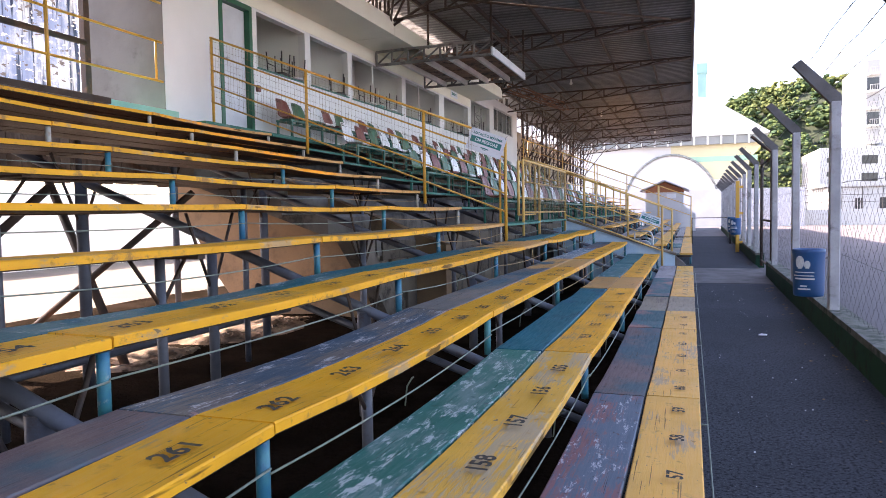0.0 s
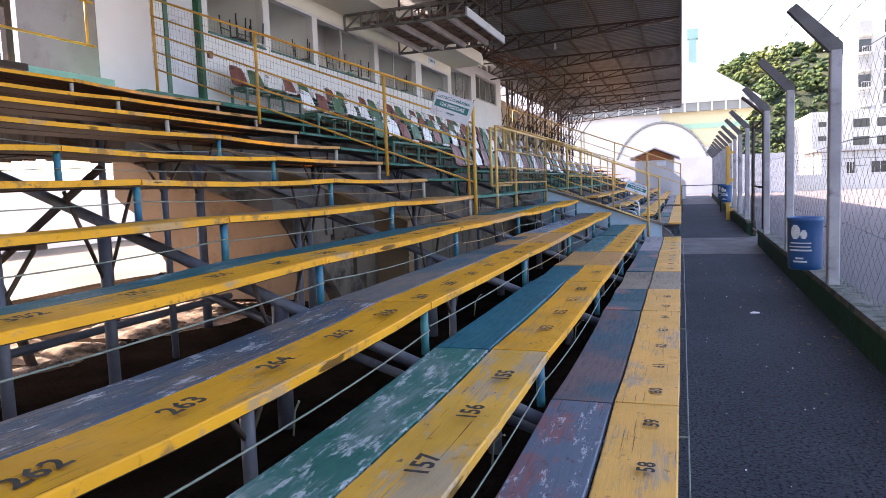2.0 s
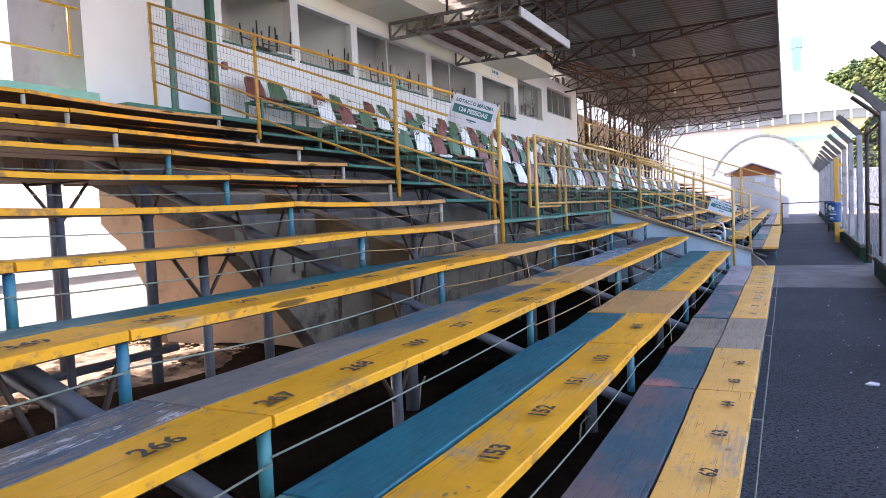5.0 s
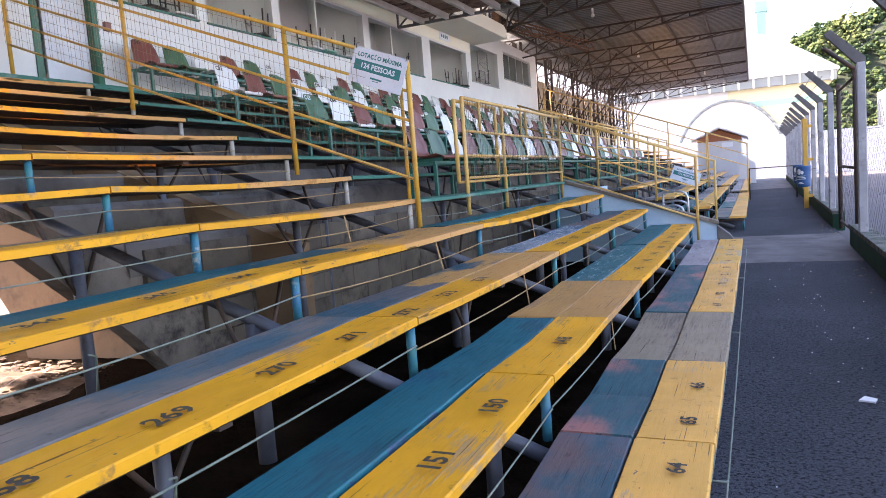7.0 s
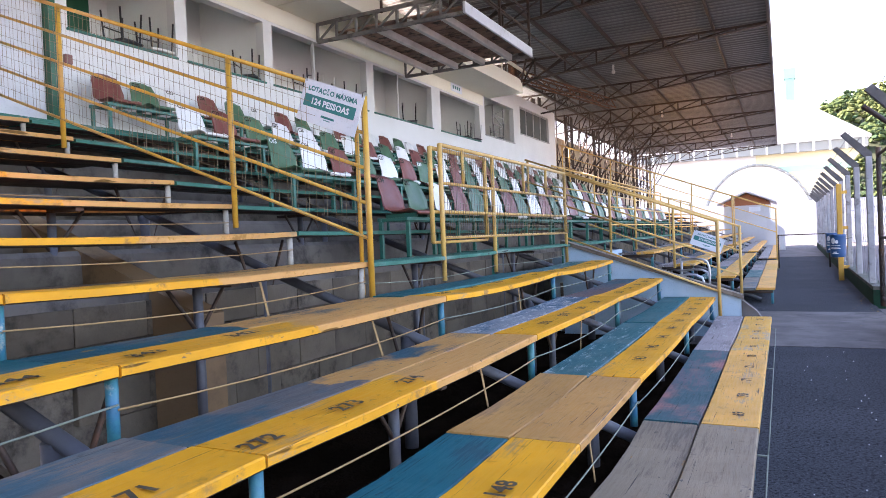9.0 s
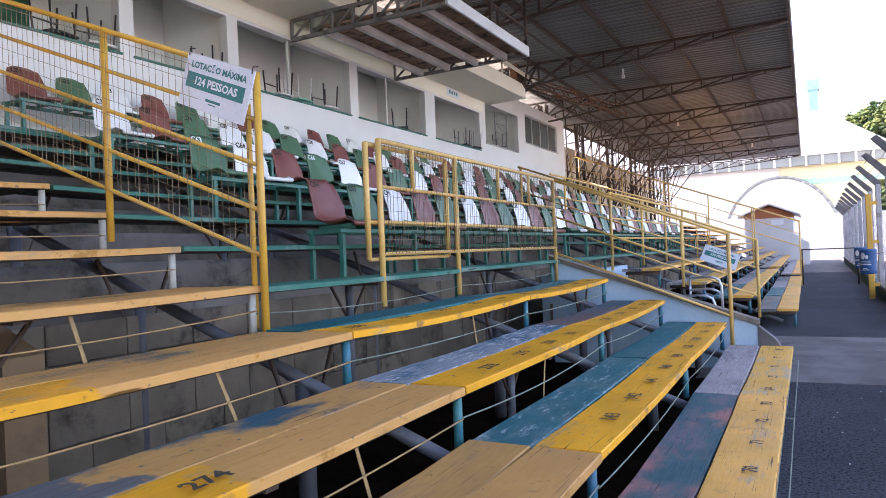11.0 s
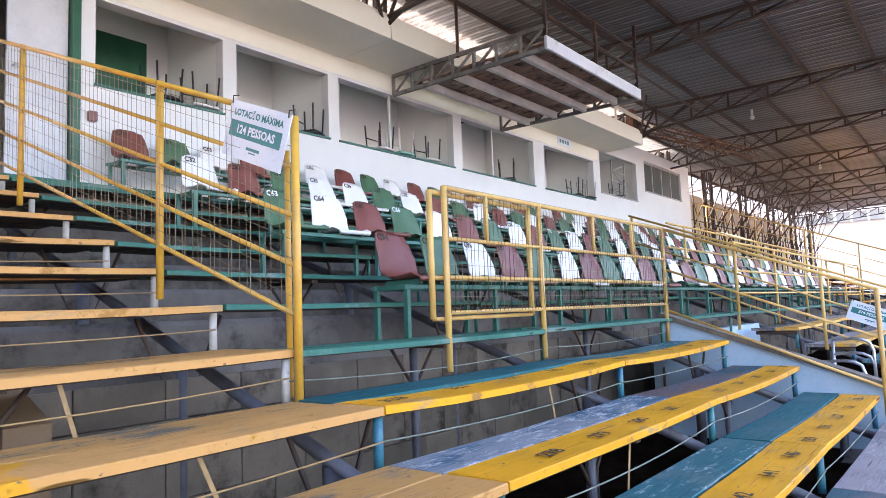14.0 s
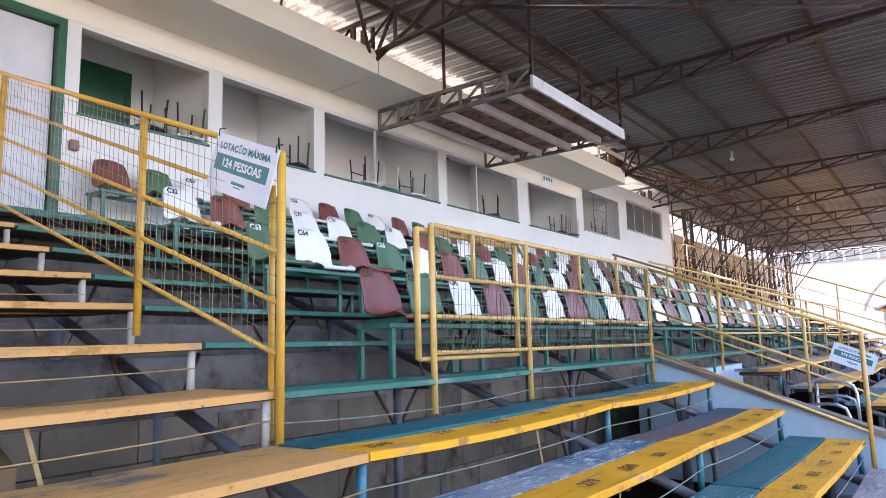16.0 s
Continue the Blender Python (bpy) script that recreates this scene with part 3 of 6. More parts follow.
REAR = {
    1: ["purple", "red_worn", "purple", "patchy", "grey_wood", "patchy", "lilac"],
    2: ["teal", "green", "blue", "blue", "tan", "teal_worn", "teal"],
    3: ["purple", "slate_worn", "slate", "slate_to_tan", "blue_white", "purple"],
    4: ["teal", "teal_worn", "teal", "teal_to_tan", "teal", "teal_worn"],
}
FRONT = {
    1: ["orange", "orange", "orange", "orange", "grey_wood", "orange", "yellow_old"],
    2: ["yellow_old", "yellow_old", "yellow", "yellow", "tan", "yellow", "yellow"],
    3: ["yellow", "yellow", "yellow", "yellow_to_tan", "yellow", "yellow"],
    4: ["yellow", "yellow", "yellow", "yellow_to_tan", "yellow", "yellow"],
}
CUTS = [-0.8, 1.87, 4.52, 7.17, 8.42, 9.85, 12.52, Y_END]
LOW = -3.45


def post_leg(bench, k, y, mat="blue_post", h=None, r=0.024):
    bm = B()
    x = front(k) - 0.05
    top = level(k) - 0.045
    tube(bm, (x, y, top - (h or (RISE - 0.0))), (x, y, top), r, 10)
    part("leg", bm, M[mat], bench)


def number(plank, text, k, y, size=0.115):
    m = flat((0, 1, 0), (-1, 0, 0), (front(k) - 0.12, y, level(k) + 0.0075))
    m = plank.matrix_basis.inverted() @ m
    words(text, size, m, M["ink"], plank, "stencil_number")


benches = {}
for k in range(1, 12):
    names = {1: "weathered two-board bench with orange-yellow front edge", 2: "two-board bench, yellow front and blue-green rear board",
             3: "two-board bench, yellow numbered front and slate rear board", 4: "two-board bench, yellow front and teal rear board"}
    bench = thing("bench", names.get(k, "long wooden bench with yellow painted front board"), "bench", "benches of the lower stand" if k < 5 else "benches of the upper stand", at=(front(k), 5.0, level(k)))
    benches[k] = bench
    cuts = ([LOW] + CUTS) if k < 5 else [LOW, -0.8, 1.87, 4.52, 7.17, Y_RAIL + 0.02]
    if k in (3, 4):
        cuts.remove(8.42)
    for i, (a, b) in enumerate(zip(cuts, cuts[1:])):
        if k < 5:
            fm = FRONT[k][max(0, i - 1)]
            rm = REAR[k][max(0, i - 1)]
        else:
            fm = "yellow_to_tan" if i == len(cuts) - 2 else "yellow"
            rm = "dark_to_tan" if i == len(cuts) - 2 else ("dark_wood" if k > 6 else random.Random(k * 31 + i).choice(["slate", "dark_wood", "grey_wood"]))
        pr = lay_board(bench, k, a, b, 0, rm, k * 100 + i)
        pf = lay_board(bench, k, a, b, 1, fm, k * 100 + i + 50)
        if k == 3:
            for nr in range(253, 292):
                y = 1.56 + 0.52 * (nr - 261)
                if a + 0.05 < y < b - 0.05 and not 8.35 < y < 9.85:
                    number(pf, str(nr), k, y)
        elif k == 2 and fm != "tan":
            for nr in range(134, 163):
                y = 6.17 + 0.54 * (151 - nr)
                if a + 0.1 < y < b - 0.1:
                    number(pf, str(nr), k, y)
        elif k == 1 and fm != "grey_wood":
            for nr in range(50, 80):
                y = 6.88 + 0.53 * (nr - 64) + (0.6 if nr > 66 else 0)
                if a + 0.1 < y < b - 0.1:
                    number(pf, str(nr), k, y, 0.10)
        elif k == 4:
            for nr in range(328, 362):
                y = 6.33 + 0.53 * (345 - nr)
                if a + 0.1 < y < b - 0.1 and not 8.3 < y < 9.85:
                    number(pf, str(nr), k, y)
    ys = [c for c in cuts[1:-1] if abs(c - 8.42) > 0.1]
    for y in ys:
        post_leg(bench, k, y, "blue_post" if k < 9 else "pale_post")
    if k < 5:
        post_leg(bench, k, Y_END - 0.06)
    else:
        post_leg(bench, k, cuts[-1] - 0.04, "pale_post")

# second block of lower benches, past the stairs
for k in range(1, 5):
    bench = thing("bench", "two-board bench with sun-bleached yellow front board past the stairs", "bench", "benches past the stairs", at=(front(k), 25.0, level(k)))
    cuts = [Y_B2 + 0.45 - 0.35 * k, 22.8, 25.45, 28.1, Y_B2END - 0.25]
    for i, (a, b) in enumerate(zip(cuts, cuts[1:])):
        lay_board(bench, k, a, b, 0, ["lilac", "slate", "teal_worn", "lilac", "slate_worn"][(i + k) % 5], k * 300 + i)
        lay_board(bench, k, a, b, 1, "orange" if (i + k) % 3 else "yellow_old", k * 300 + i + 50)
    for y in cuts[1:-1] + [cuts[0] + 0.08, cuts[-1] - 0.08]:
        post_leg(bench, k, y, h=level(k) - 0.05 if k == 1 else None)
    # cross bearer
    for y in (cuts[0] + 0.06, 25.45, cuts[-1] - 0.1):
        bm = B()
        tube(bm, (front(k) - 0.6, y, level(k) - 0.075), (front(k) - 0.03, y, level(k) - 0.075), 0.028, 8)
        part("bearer", bm, M["steel_dark"], bench)

# third block further on, benches over the whole height
for k in range(1, 10):
    bench = thing("bench", "long pale wooden bench in the far block of the stand", "bench", "benches of the far block", at=(front(k), 42, level(k)))
    y0 = 32.6
    for i in range(3):
        a, b = y0 + i * 6.0, y0 + (i + 1) * 6.0
        lay_board(bench, k, a, b, 0, "tan" if k > 4 else "lilac", k * 500 + i)
        lay_board(bench, k, a, b, 1, "orange", k * 500 + i + 50)
        post_leg(bench, k, a + 0.1, "pale_post", h=level(k) - 0.05 if k == 1 else None)

# green step boards through the chair block
Y_CH1 = 30.4
for k in range(5, 12):
    st = thing("step_board", "green-painted worn step board in front of the plastic chairs", "step", "green steps of the chair block", at=(front(k), 20, level(k)))
    y0 = Y_RAIL + 0.04
    cuts = [y0, 12.52, 15.2, 17.85, 20.5, 23.15, 25.8, 28.45, Y_CH1]
    for i, (a, b) in enumerate(zip(cuts, cuts[1:])):
        w = 0.2
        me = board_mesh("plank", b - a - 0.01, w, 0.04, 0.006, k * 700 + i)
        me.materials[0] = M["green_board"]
        for dx in (0, -0.25):
            ob = part("plank", me, None, st)
            ob.location = (front(k) - w + dx, a, level(k) + random.Random(k * 9 + i).uniform(-0.01, 0.006))
    for y in cuts[1:-1]:
        bm = B()
        tube(bm, (front(k) - 0.06, y, level(k) - RISE - 0.03), (front(k) - 0.06, y, level(k) - 0.04), 0.018, 8)
        part("leg", bm, M["green_steel"], st)

# ---------------------------------------------------------------- steel under the boards
def slope_z(x):
    return level(1) + (front(1) - x) * RISE / RUN - 0.40


frames_y = [-3.4, -0.8, 1.87, 4.52, 7.17, 9.85, 12.52, 15.1] + [20.4, 22.8, 25.45, 28.1, 30.7] + [33, 38, 43, 48]
for y in frames_y:
    fr = thing("raker_frame", "grey-blue steel raker frame carrying the benches", "steel frame", "raker frames", at=(-3.0, y, 0))
    bm = B()
    tube(bm, (front(1) - 0.25, y - 0.06, 0.03), (front(11) - 0.5, y - 0.06, slope_z(front(11) - 0.5)), 0.037, 10)
    part("raker", bm, M["steel"], fr)
    if y < 5:
        bm = B()
        tube(bm, (front(2), y + 0.1, 0.05), (front(6), y + 0.1, slope_z(front(6)) - 0.25), 0.028, 10)
        part("brace", bm, M["steel"], fr)
    for k in (2, 4, 6, 8, 10):
        x = front(k) - 0.30
        bm = B()
        tube(bm, (x, y - 0.06, -0.1), (x, y - 0.06, slope_z(x)), 0.04 if k % 4 else 0.05, 12)
        part("column", bm, M["steel"], fr)
        if k > 2:
            bm = B()
            for s in (-1, 1):
                tube(bm, (x, y - 0.06, slope_z(x) - 0.42), (x, y - 0.06 + s * 0.28, level(k) - 0.06), 0.013, 6)
            part("bracket", bm, M["steel_dark"], fr)

# lighter columns between the frames
for y in (0.55, 3.2, 5.85, 8.5, 11.2, 13.85):
    for k in (3, 5, 7):
        x = front(k) - 0.33
        c = thing("column", "thin grey steel column under a bench", "column", "mid columns", at=(x, y, 0))
        bm = B()
        tube(bm, (x, y, -0.1), (x, y, level(k) - 0.06), 0.03, 10)
        part("shaft", bm, M["steel"], c)
        bm = B()
        for s in (-1, 1):
            tube(bm, (x, y, level(k) - 0.36), (x + 0.0, y + s * 0.24, level(k) - 0.055), 0.012, 6)
        box(bm, x - 0.28, x + 0.3, y - 0.03, y + 0.03, level(k) - 0.075, level(k) - 0.05)
        part("bracket", bm, M["steel_dark"], c)

# long ground tubes and scrap braces in the dark below
for y0, y1, x, z in ((-3, 7.0, -4.6, 0.35), (-3, 9.0, -2.6, 0.22), (-2, 15, -1.15, 0.12)):
    bm = B()
    tube(bm, (x, y0, z), (x + 0.1, y1, z + 0.05), 0.035, 8)
    tagged(part("tie_tube", bm, M["steel"]), "grey steel tie tube low under the stand", "tube")
for i, y in enumerate((0.0, 1.9, 3.6, 5.2, -2.0)):
    bm = B()
    tube(bm, (-5.2, y, 0.0), (-6.9, y + 0.5, 2.3), 0.045, 8)
    tagged(part("brace", bm, M["steel_dark"]), "dark slanting steel brace under the stand", "brace", "slanting braces")
    bm = B()
    tube(bm, (-6.9, y, 0.1), (-4.6, y + 0.3, 1.75), 0.035, 8)
    tagged(part("brace", bm, M["steel_dark"]), "dark slanting steel brace under the stand", "brace", "slanting braces")
    bm = B()
    tube(bm, (-6.6, y + 0.8, -0.1), (-6.6, y + 0.8, 2.6), 0.035, 8)
    tagged(part("column", bm, M["steel_dark"]), "dark thin column at the back of the stand", "column", "rear columns")
    bm = B()
    tube(bm, (-7.6, y + 0.2, -0.1), (-7.6, y + 0.2, 3.0), 0.035, 8)
    tagged(part("column", bm, M["steel_dark"]), "dark thin column at the back of the stand", "column", "rear columns")

# guard cables strung between the rows
for k in range(1, 9):
    spans = [LOW, -0.8, 1.87, 4.52, 7.17, 9.85] + ([12.52, Y_END] if k < 6 else [])
    rnd = random.Random(k)
    cab = thing("guard_cable", "thin grey-green guard cable strung under the bench front", "cable", "guard cables", at=(front(k), 3, level(k) - 0.15))
    for a, b in zip(spans, spans[1:]):
        sag = rnd.uniform(0.015, 0.045)
        z = level(k) - 0.15 + rnd.uniform(-0.015, 0.015)
        bm = B()
        path_tube(bm, [(front(k) - 0.02, a + (b - a) * i / 8, z - sag * 4 * (i / 8) * (1 - i / 8)) for i in range(9)], 0.0042, 6)
        tan = k >= 3 and 7 < a < 9
        part("strand", bm, M["cable_tan" if tan else "cable"], cab, "tan painted strand" if tan else "")

# thin cable drawn along the walkway edge of the lowest bench
cab = thing("guard_cable", "thin teal-grey cable drawn along the lowest bench front", "cable", "guard cables", at=(front(1) + 0.05, 3, 0.2))
edge_y = [LOW, -0.8, 1.87, 4.52, 7.17, 9.85, 12.52, Y_END]
for a, b in zip(edge_y, edge_y[1:]):
    bm = B()
    path_tube(bm, [(front(1) + 0.045, a + (b - a) * i / 6, 0.155 - 0.02 * 4 * (i / 6) * (1 - i / 6)) for i in range(7)], 0.0045, 6)
    tube(bm, (front(1) - 0.03, b - 0.02, 0.155), (front(1) + 0.05, b - 0.02, 0.155), 0.006, 6)
    part("strand", bm, M["cable"], cab)
# tan tie straps hanging below the boards, loose green cable ends
for i, (k, y, dy) in enumerate(((3, 8.95, 0.10), (4, 8.9, 0.12), (2, 8.7, 0.09), (5, 8.7, 0.08), (3, 11.1, -0.06), (4, 11.4, 0.07))):
    bm = B()
    p, q = Vector((front(k) - 0.04, y, level(k) - 0.03)), Vector((front(k) - 0.05, y + dy, level(k) - 0.30))
    prism(bm, [(p.y, p.z), (p.y + 0.02, p.z), (q.y + 0.02, q.z), (q.y, q.z)], "x", p.x, p.x + 0.003)
    tagged(part("tie_strap", bm, M["cable_tan"]), "tan painted strap hanging under a bench board", "strap", "tie straps")
for k, y in ((2, 6.05), (3, 3.1), (2, 3.6), (3, 5.6), (4, 5.9)):
    bm = B()
    path_tube(bm, [(front(k) - 0.02, y, level(k) - 0.13), (front(k) - 0.05, y + 0.05, level(k) - 0.15), (front(k) - 0.09, y + 0.08, level(k) - 0.20), (front(k) - 0.10, y + 0.075, level(k) - 0.30)], 0.0042, 6)
    tagged(part("cable_end", bm, M["cable"]), "loose green cable end curling below the bench", "cable", "cable ends")

# ---------------------------------------------------------------- walls under the stand
# ochre end wall below the cabins, with block wall running on
bm = B()
prism(bm, [(-6.5, -0.3), (-3.1, -0.3), (-3.1, slope_z(-3.1) - 0.06), (-7.3, slope_z(-7.3) - 0.06), (-7.62, 2.88), (-7.62, 1.5), (-7.45, 1.36), (-7.2, 1.2), (-7.05, 0.95), (-6.85, 0.62), (-6.6, 0.3)], "y", Y_CABIN, Y_CABIN + 0.2)
tagged(part("wall_under_end", bm, M["sand_wall"]), "ochre rendered end wall under the stand", "wall", kind="structure")
XB = -3.55
wallb = thing("wall_under_front", "dirty grey concrete block wall under the stand", "wall", kind="structure", at=(XB, 15, 0))
def block_edge(z):
    return 8.3 - 1.55 * max(0.0, min(1.0, z / 1.15))


bm = B()
prism(bm, [(block_edge(0), -0.3), (54, -0.3), (54, slope_z(XB) - 0.02), (block_edge(1.2), slope_z(XB) - 0.02), (block_edge(0.6), 0.6)], "x", XB - 0.2, XB - 0.03)
part("wall_core", bm, M["concrete"], wallb)
bm = B()
box(bm, 0, 0.05, 0, 0.514, 0, 0.230, 0.004)
blk = mesh_of("block", bm, M["block"])
for row in range(6):
    z0 = row * 0.235
    y = 5.0 + (0.26 if row % 2 else 0)
    while y < 25:
        if z0 + 0.225 < slope_z(XB) - 0.03 and y > block_edge(z0) + 0.05:
            ob = part("block", blk, None, wallb)
            ob.location = (XB - 0.034 + random.uniform(-0.004, 0.004), y, z0)
        y += 0.52
# stepped concrete terrace under the upper rows
prof = []
for k in range(6, 13):
    xr = front(k) - 0.285
    prof += [(xr, level(k - 1) - 0.34), (xr - 0.008, level(k) - 0.375), (xr - 0.04, level(k) - 0.34)]
prof += [(X_WALL + 0.1, level(12) - 0.34), (X_WALL + 0.1, level(12) - 0.75), (XB - 0.3, slope_z(XB) - 0.2), (XB - 0.05, slope_z(XB) - 0.2)]
bm = B()
prism(bm, prof, "y", Y_CABIN - 1.2, 54)
tagged(part("floor_terrace", bm, M["step_slab"]), "stained grey concrete terrace steps under the upper rows", "terrace", kind="structure")
# rusty boarding hung at the back above the opening
bd = thing("back_boarding", "rust-brown upright boards closing the back under the top row", "boarding", kind="structure", at=(-7.3, 1.5, 2.1))
rnd = random.Random(12)
y = -6.1
while y < Y_CABIN - 0.25:
    w = rnd.uniform(0.13, 0.2)
    bm = B()
    box(bm, -7.32 + rnd.uniform(0, 0.02), -7.29 + rnd.uniform(0, 0.02), y, y + w - 0.008, 1.99 + rnd.uniform(-0.05, 0.05), 2.86)
    part("board", bm, M["rust_board"], bd)
    y += w
# rubble on the sunlit ground, over a paler bed standing in for sunlit soil
rnd = random.Random(5)
bm = B()
# Bed grid shares the rubble colour: sunlight on the soil put into it.
bmesh.ops.create_grid(bm, x_segments=40, y_segments=46, size=0.5)
for v in bm.verts:
    x, y = -6.6 + 3.6 * v.co.x, 6.6 + 3.9 * v.co.y
    rim = max(0.0, 1 - max(abs(v.co.x), abs(v.co.y)) * 2)
    v.co = Vector((x, y, 0.02 + min(1, rim * 3) * (0.07 + 0.10 * noise.noise(Vector((x * 2.2, y * 2.2, 4))) + 0.05 * noise.noise(Vector((x * 7, y * 7, 9))))))
for i in range(1300):
    x, y = rnd.uniform(-8.2, -5.0), rnd.uniform(5.0, 8.5)
    s = rnd.uniform(0.01, 0.05) * rnd.uniform(0.5, 1.3)
    r = bmesh.ops.create_icosphere(bm, subdivisions=1, radius=s)
    for v in r["verts"]:
        v.co = Vector((v.co.x * rnd.uniform(0.7, 1.4), v.co.y * rnd.uniform(0.7, 1.4), v.co.z * 0.6)) + Vector((x, y, 0.06 + 0.08 * noise.noise(Vector((x * 2.2, y * 2.2, 4)))))
tagged(part("rubble", bm, M["rubble"]), "broken pale rubble on a bed coloured as sunlit soil", "rubble", kind="stuff")
# yard behind the stand
bm = B()
box(bm, -24, -8.9, -14, 60, -0.3, -0.02)
tagged(part("pavement_yard", bm, M["yard"]), "bright sunlit pale yard behind the stand", "pavement", kind="structure")
bm = B()
box(bm, -19.3, -19.0, -14, 60, -0.3, 2.4)
tagged(part("wall_yard", bm, M["white_wall"]), "white boundary wall of the yard behind", "wall", kind="structure")
# stand closed behind the camera
bm = B()
box(bm, -9.0, 0.1, -6.4, -6.2, -0.3, 6.6)
tagged(part("wall_south", bm, M["grey_panel"]), "plain grey wall closing the stand's near end", "wall", kind="structure")

# ---------------------------------------------------------------- stairs between the blocks
stairs = thing("stairs", "concrete stairs behind a light blue parapet between the blocks", "stairs", kind="structure", at=(-1.3, 17, 0))
for i in range(6):
    bm = B()
    box(bm, front(1) - 0.38 * (i + 1) - 0.62, front(1) - 0.38 * i - 0.62, 15.60, Y_STAIR2 - 0.05, -0.2, 0.125 * (i + 1), 0.008)
    part("step", bm, M["concrete"], stairs)
bm = B()
prism(bm, [(-0.3, -0.2), (-0.3, 0.52), (-2.74, 1.34), (-2.74, -0.2)], "y", 15.43, 15.58)
part("side_wall", bm, M["light_blue"], stairs, "light blue parapet wall")
bm = B()
prism(bm, [(-0.28, 0.515), (-2.76, 1.345), (-2.76, 1.40), (-0.28, 0.57)], "y", 15.40, 15.61)
part("coping", bm, M["concrete"], stairs, "dark worn concrete coping")
bm = B()
prism(bm, [(-0.02, -0.2), (-0.02, 0.2), (-0.12, 0.36), (-0.3, 0.51), (-0.3, -0.2)], "y", 15.42, 15.59)
part("wall_foot", bm, M["slab_strip"], stairs, "worn bare plaster foot")
bm = B()
box(bm, -2.95, -2.78, 15.62, Y_B2 + 0.3, -0.2, 1.12)
tagged(part("wall_landing", bm, M["light_blue"]), "pale blue wall below the upper landing", "wall", kind="structure")
for j, y in enumerate((16.3, 17.1)):
    rail = thing("handrail", "bent chrome handrail loop on the stairs", "handrail", "chrome handrails", at=(-1.25, y, 0.3))
    for dz, ln in ((0.0, 0.62), (-0.17, 0.5)):
        bm = B()
        zt = 0.80 + 0.2 * j
        pts = [(-1.26, y, zt - 0.02 + dz), (-1.05, y, zt + dz), (-0.95, y, zt - 0.01 + dz), (-0.87, y, zt - 0.05 + dz), (-0.84, y, zt - 0.14 + dz), (-0.83, y, 0.0)]
        path_tube(bm, pts, 0.018, 8)
        part("bar", bm, M["chrome"], rail)
    bm = B()
    tube(bm, (-1.26, y, 0.1), (-1.26, y, 0.79 + 0.2 * j), 0.018, 8)
    part("upright", bm, M["chrome"], rail)


# ---------------------------------------------------------------- yellow rails
def sloped_rail(y, x0, x1, z_top0, posts, offsets, mesh=True, mat="yellow_pipe", label="yellow pipe side rail with wire mesh down the steps", r_post=0.023, foot=None, grade=RISE / RUN, skew=0.0):
    """A side rail falling from x0 (upper) to x1; posts is a list of (x, foot height)."""
    rl = thing("guard_rail", label, "railing", "side rails", at=(x1, y, 0.5))
    def top(x):
        return z_top0 - (x - x0) * grade

    def ya(x):
        return y + skew * (x - x1)

    for o in offsets:
        bm = B()
        tube(bm, (x0, ya(x0), top(x0) - o), (x1, ya(x1), top(x1) - o), 0.0185 if o == 0 else 0.014, 10)
        part("rail", bm, M[mat], rl)
    for x, f in posts:
        bm = B()
        tube(bm, (x, ya(x) + 0.004, f), (x, ya(x) + 0.004, top(x) + 0.015), r_post, 12)
        part("post", bm, M[mat], rl)
    if mesh:
        bm = B()
        n = int((x1 - x0) / 0.055)
        low = max(offsets)
        for i in range(n + 1):
            x = x0 + (x1 - x0) * i / n
            j = 0.006 * math.sin(i * 2.3)
            tube(bm, (x, ya(x) - 0.02, top(x) - 0.02), (x + j * 3, ya(x) - 0.02, top(x) - low + 0.01 + j), 0.002, 3, False)
        for i in range(11):
            o = 0.05 + (low - 0.05) * i / 10
            tube(bm, (x0, ya(x0) - 0.022, top(x0) - o), (x1, ya(x1) - 0.022, top(x1) - o), 0.0017, 3, False)
        part("wire_mesh", bm, M["wire_yellow"], rl, "thin yellowed wire mesh")
    return rl


OFF = (0, 0.265, 0.53, 0.795, 1.06)
sloped_rail(Y_RAIL, -7.55, -2.57, 2.575 + (7.55 - 2.57) * RISE / RUN, [(-7.53, level(12) - 0.1), (-5.80, level(10) - 0.13), (-3.83, level(7) - 0.2), (-2.57, level(4) - 0.02)], OFF, r_post=0.0235, skew=0.055)
bm = B()
tube(bm, (-2.66, Y_RAIL + 0.02, level(5) - 0.25), (-2.66, Y_RAIL + 0.02, 2.42), 0.017, 10)
tagged(part("rail_post", bm, M["yellow_pipe"]), "second yellow pipe post beside the rail end", "post")
# rails on both sides of the stairs
sloped_rail(15.3, -2.65, -0.55, 2.38, [(-0.56, 0.3), (-2.63, 1.0)], (0, 0.47, 0.94), False, "pale_pipe", "faded yellow pipe rail beside the stairs")
sloped_rail(Y_STAIR2 + 0.1, -4.2, -0.42, 2.95, [(-0.43, 0.33), (-1.5, 0.8), (-2.6, 1.3), (-4.15, 1.8)], (0, 0.42, 0.84), False, "pale_pipe", "faded yellow pipe rail beside the stairs")


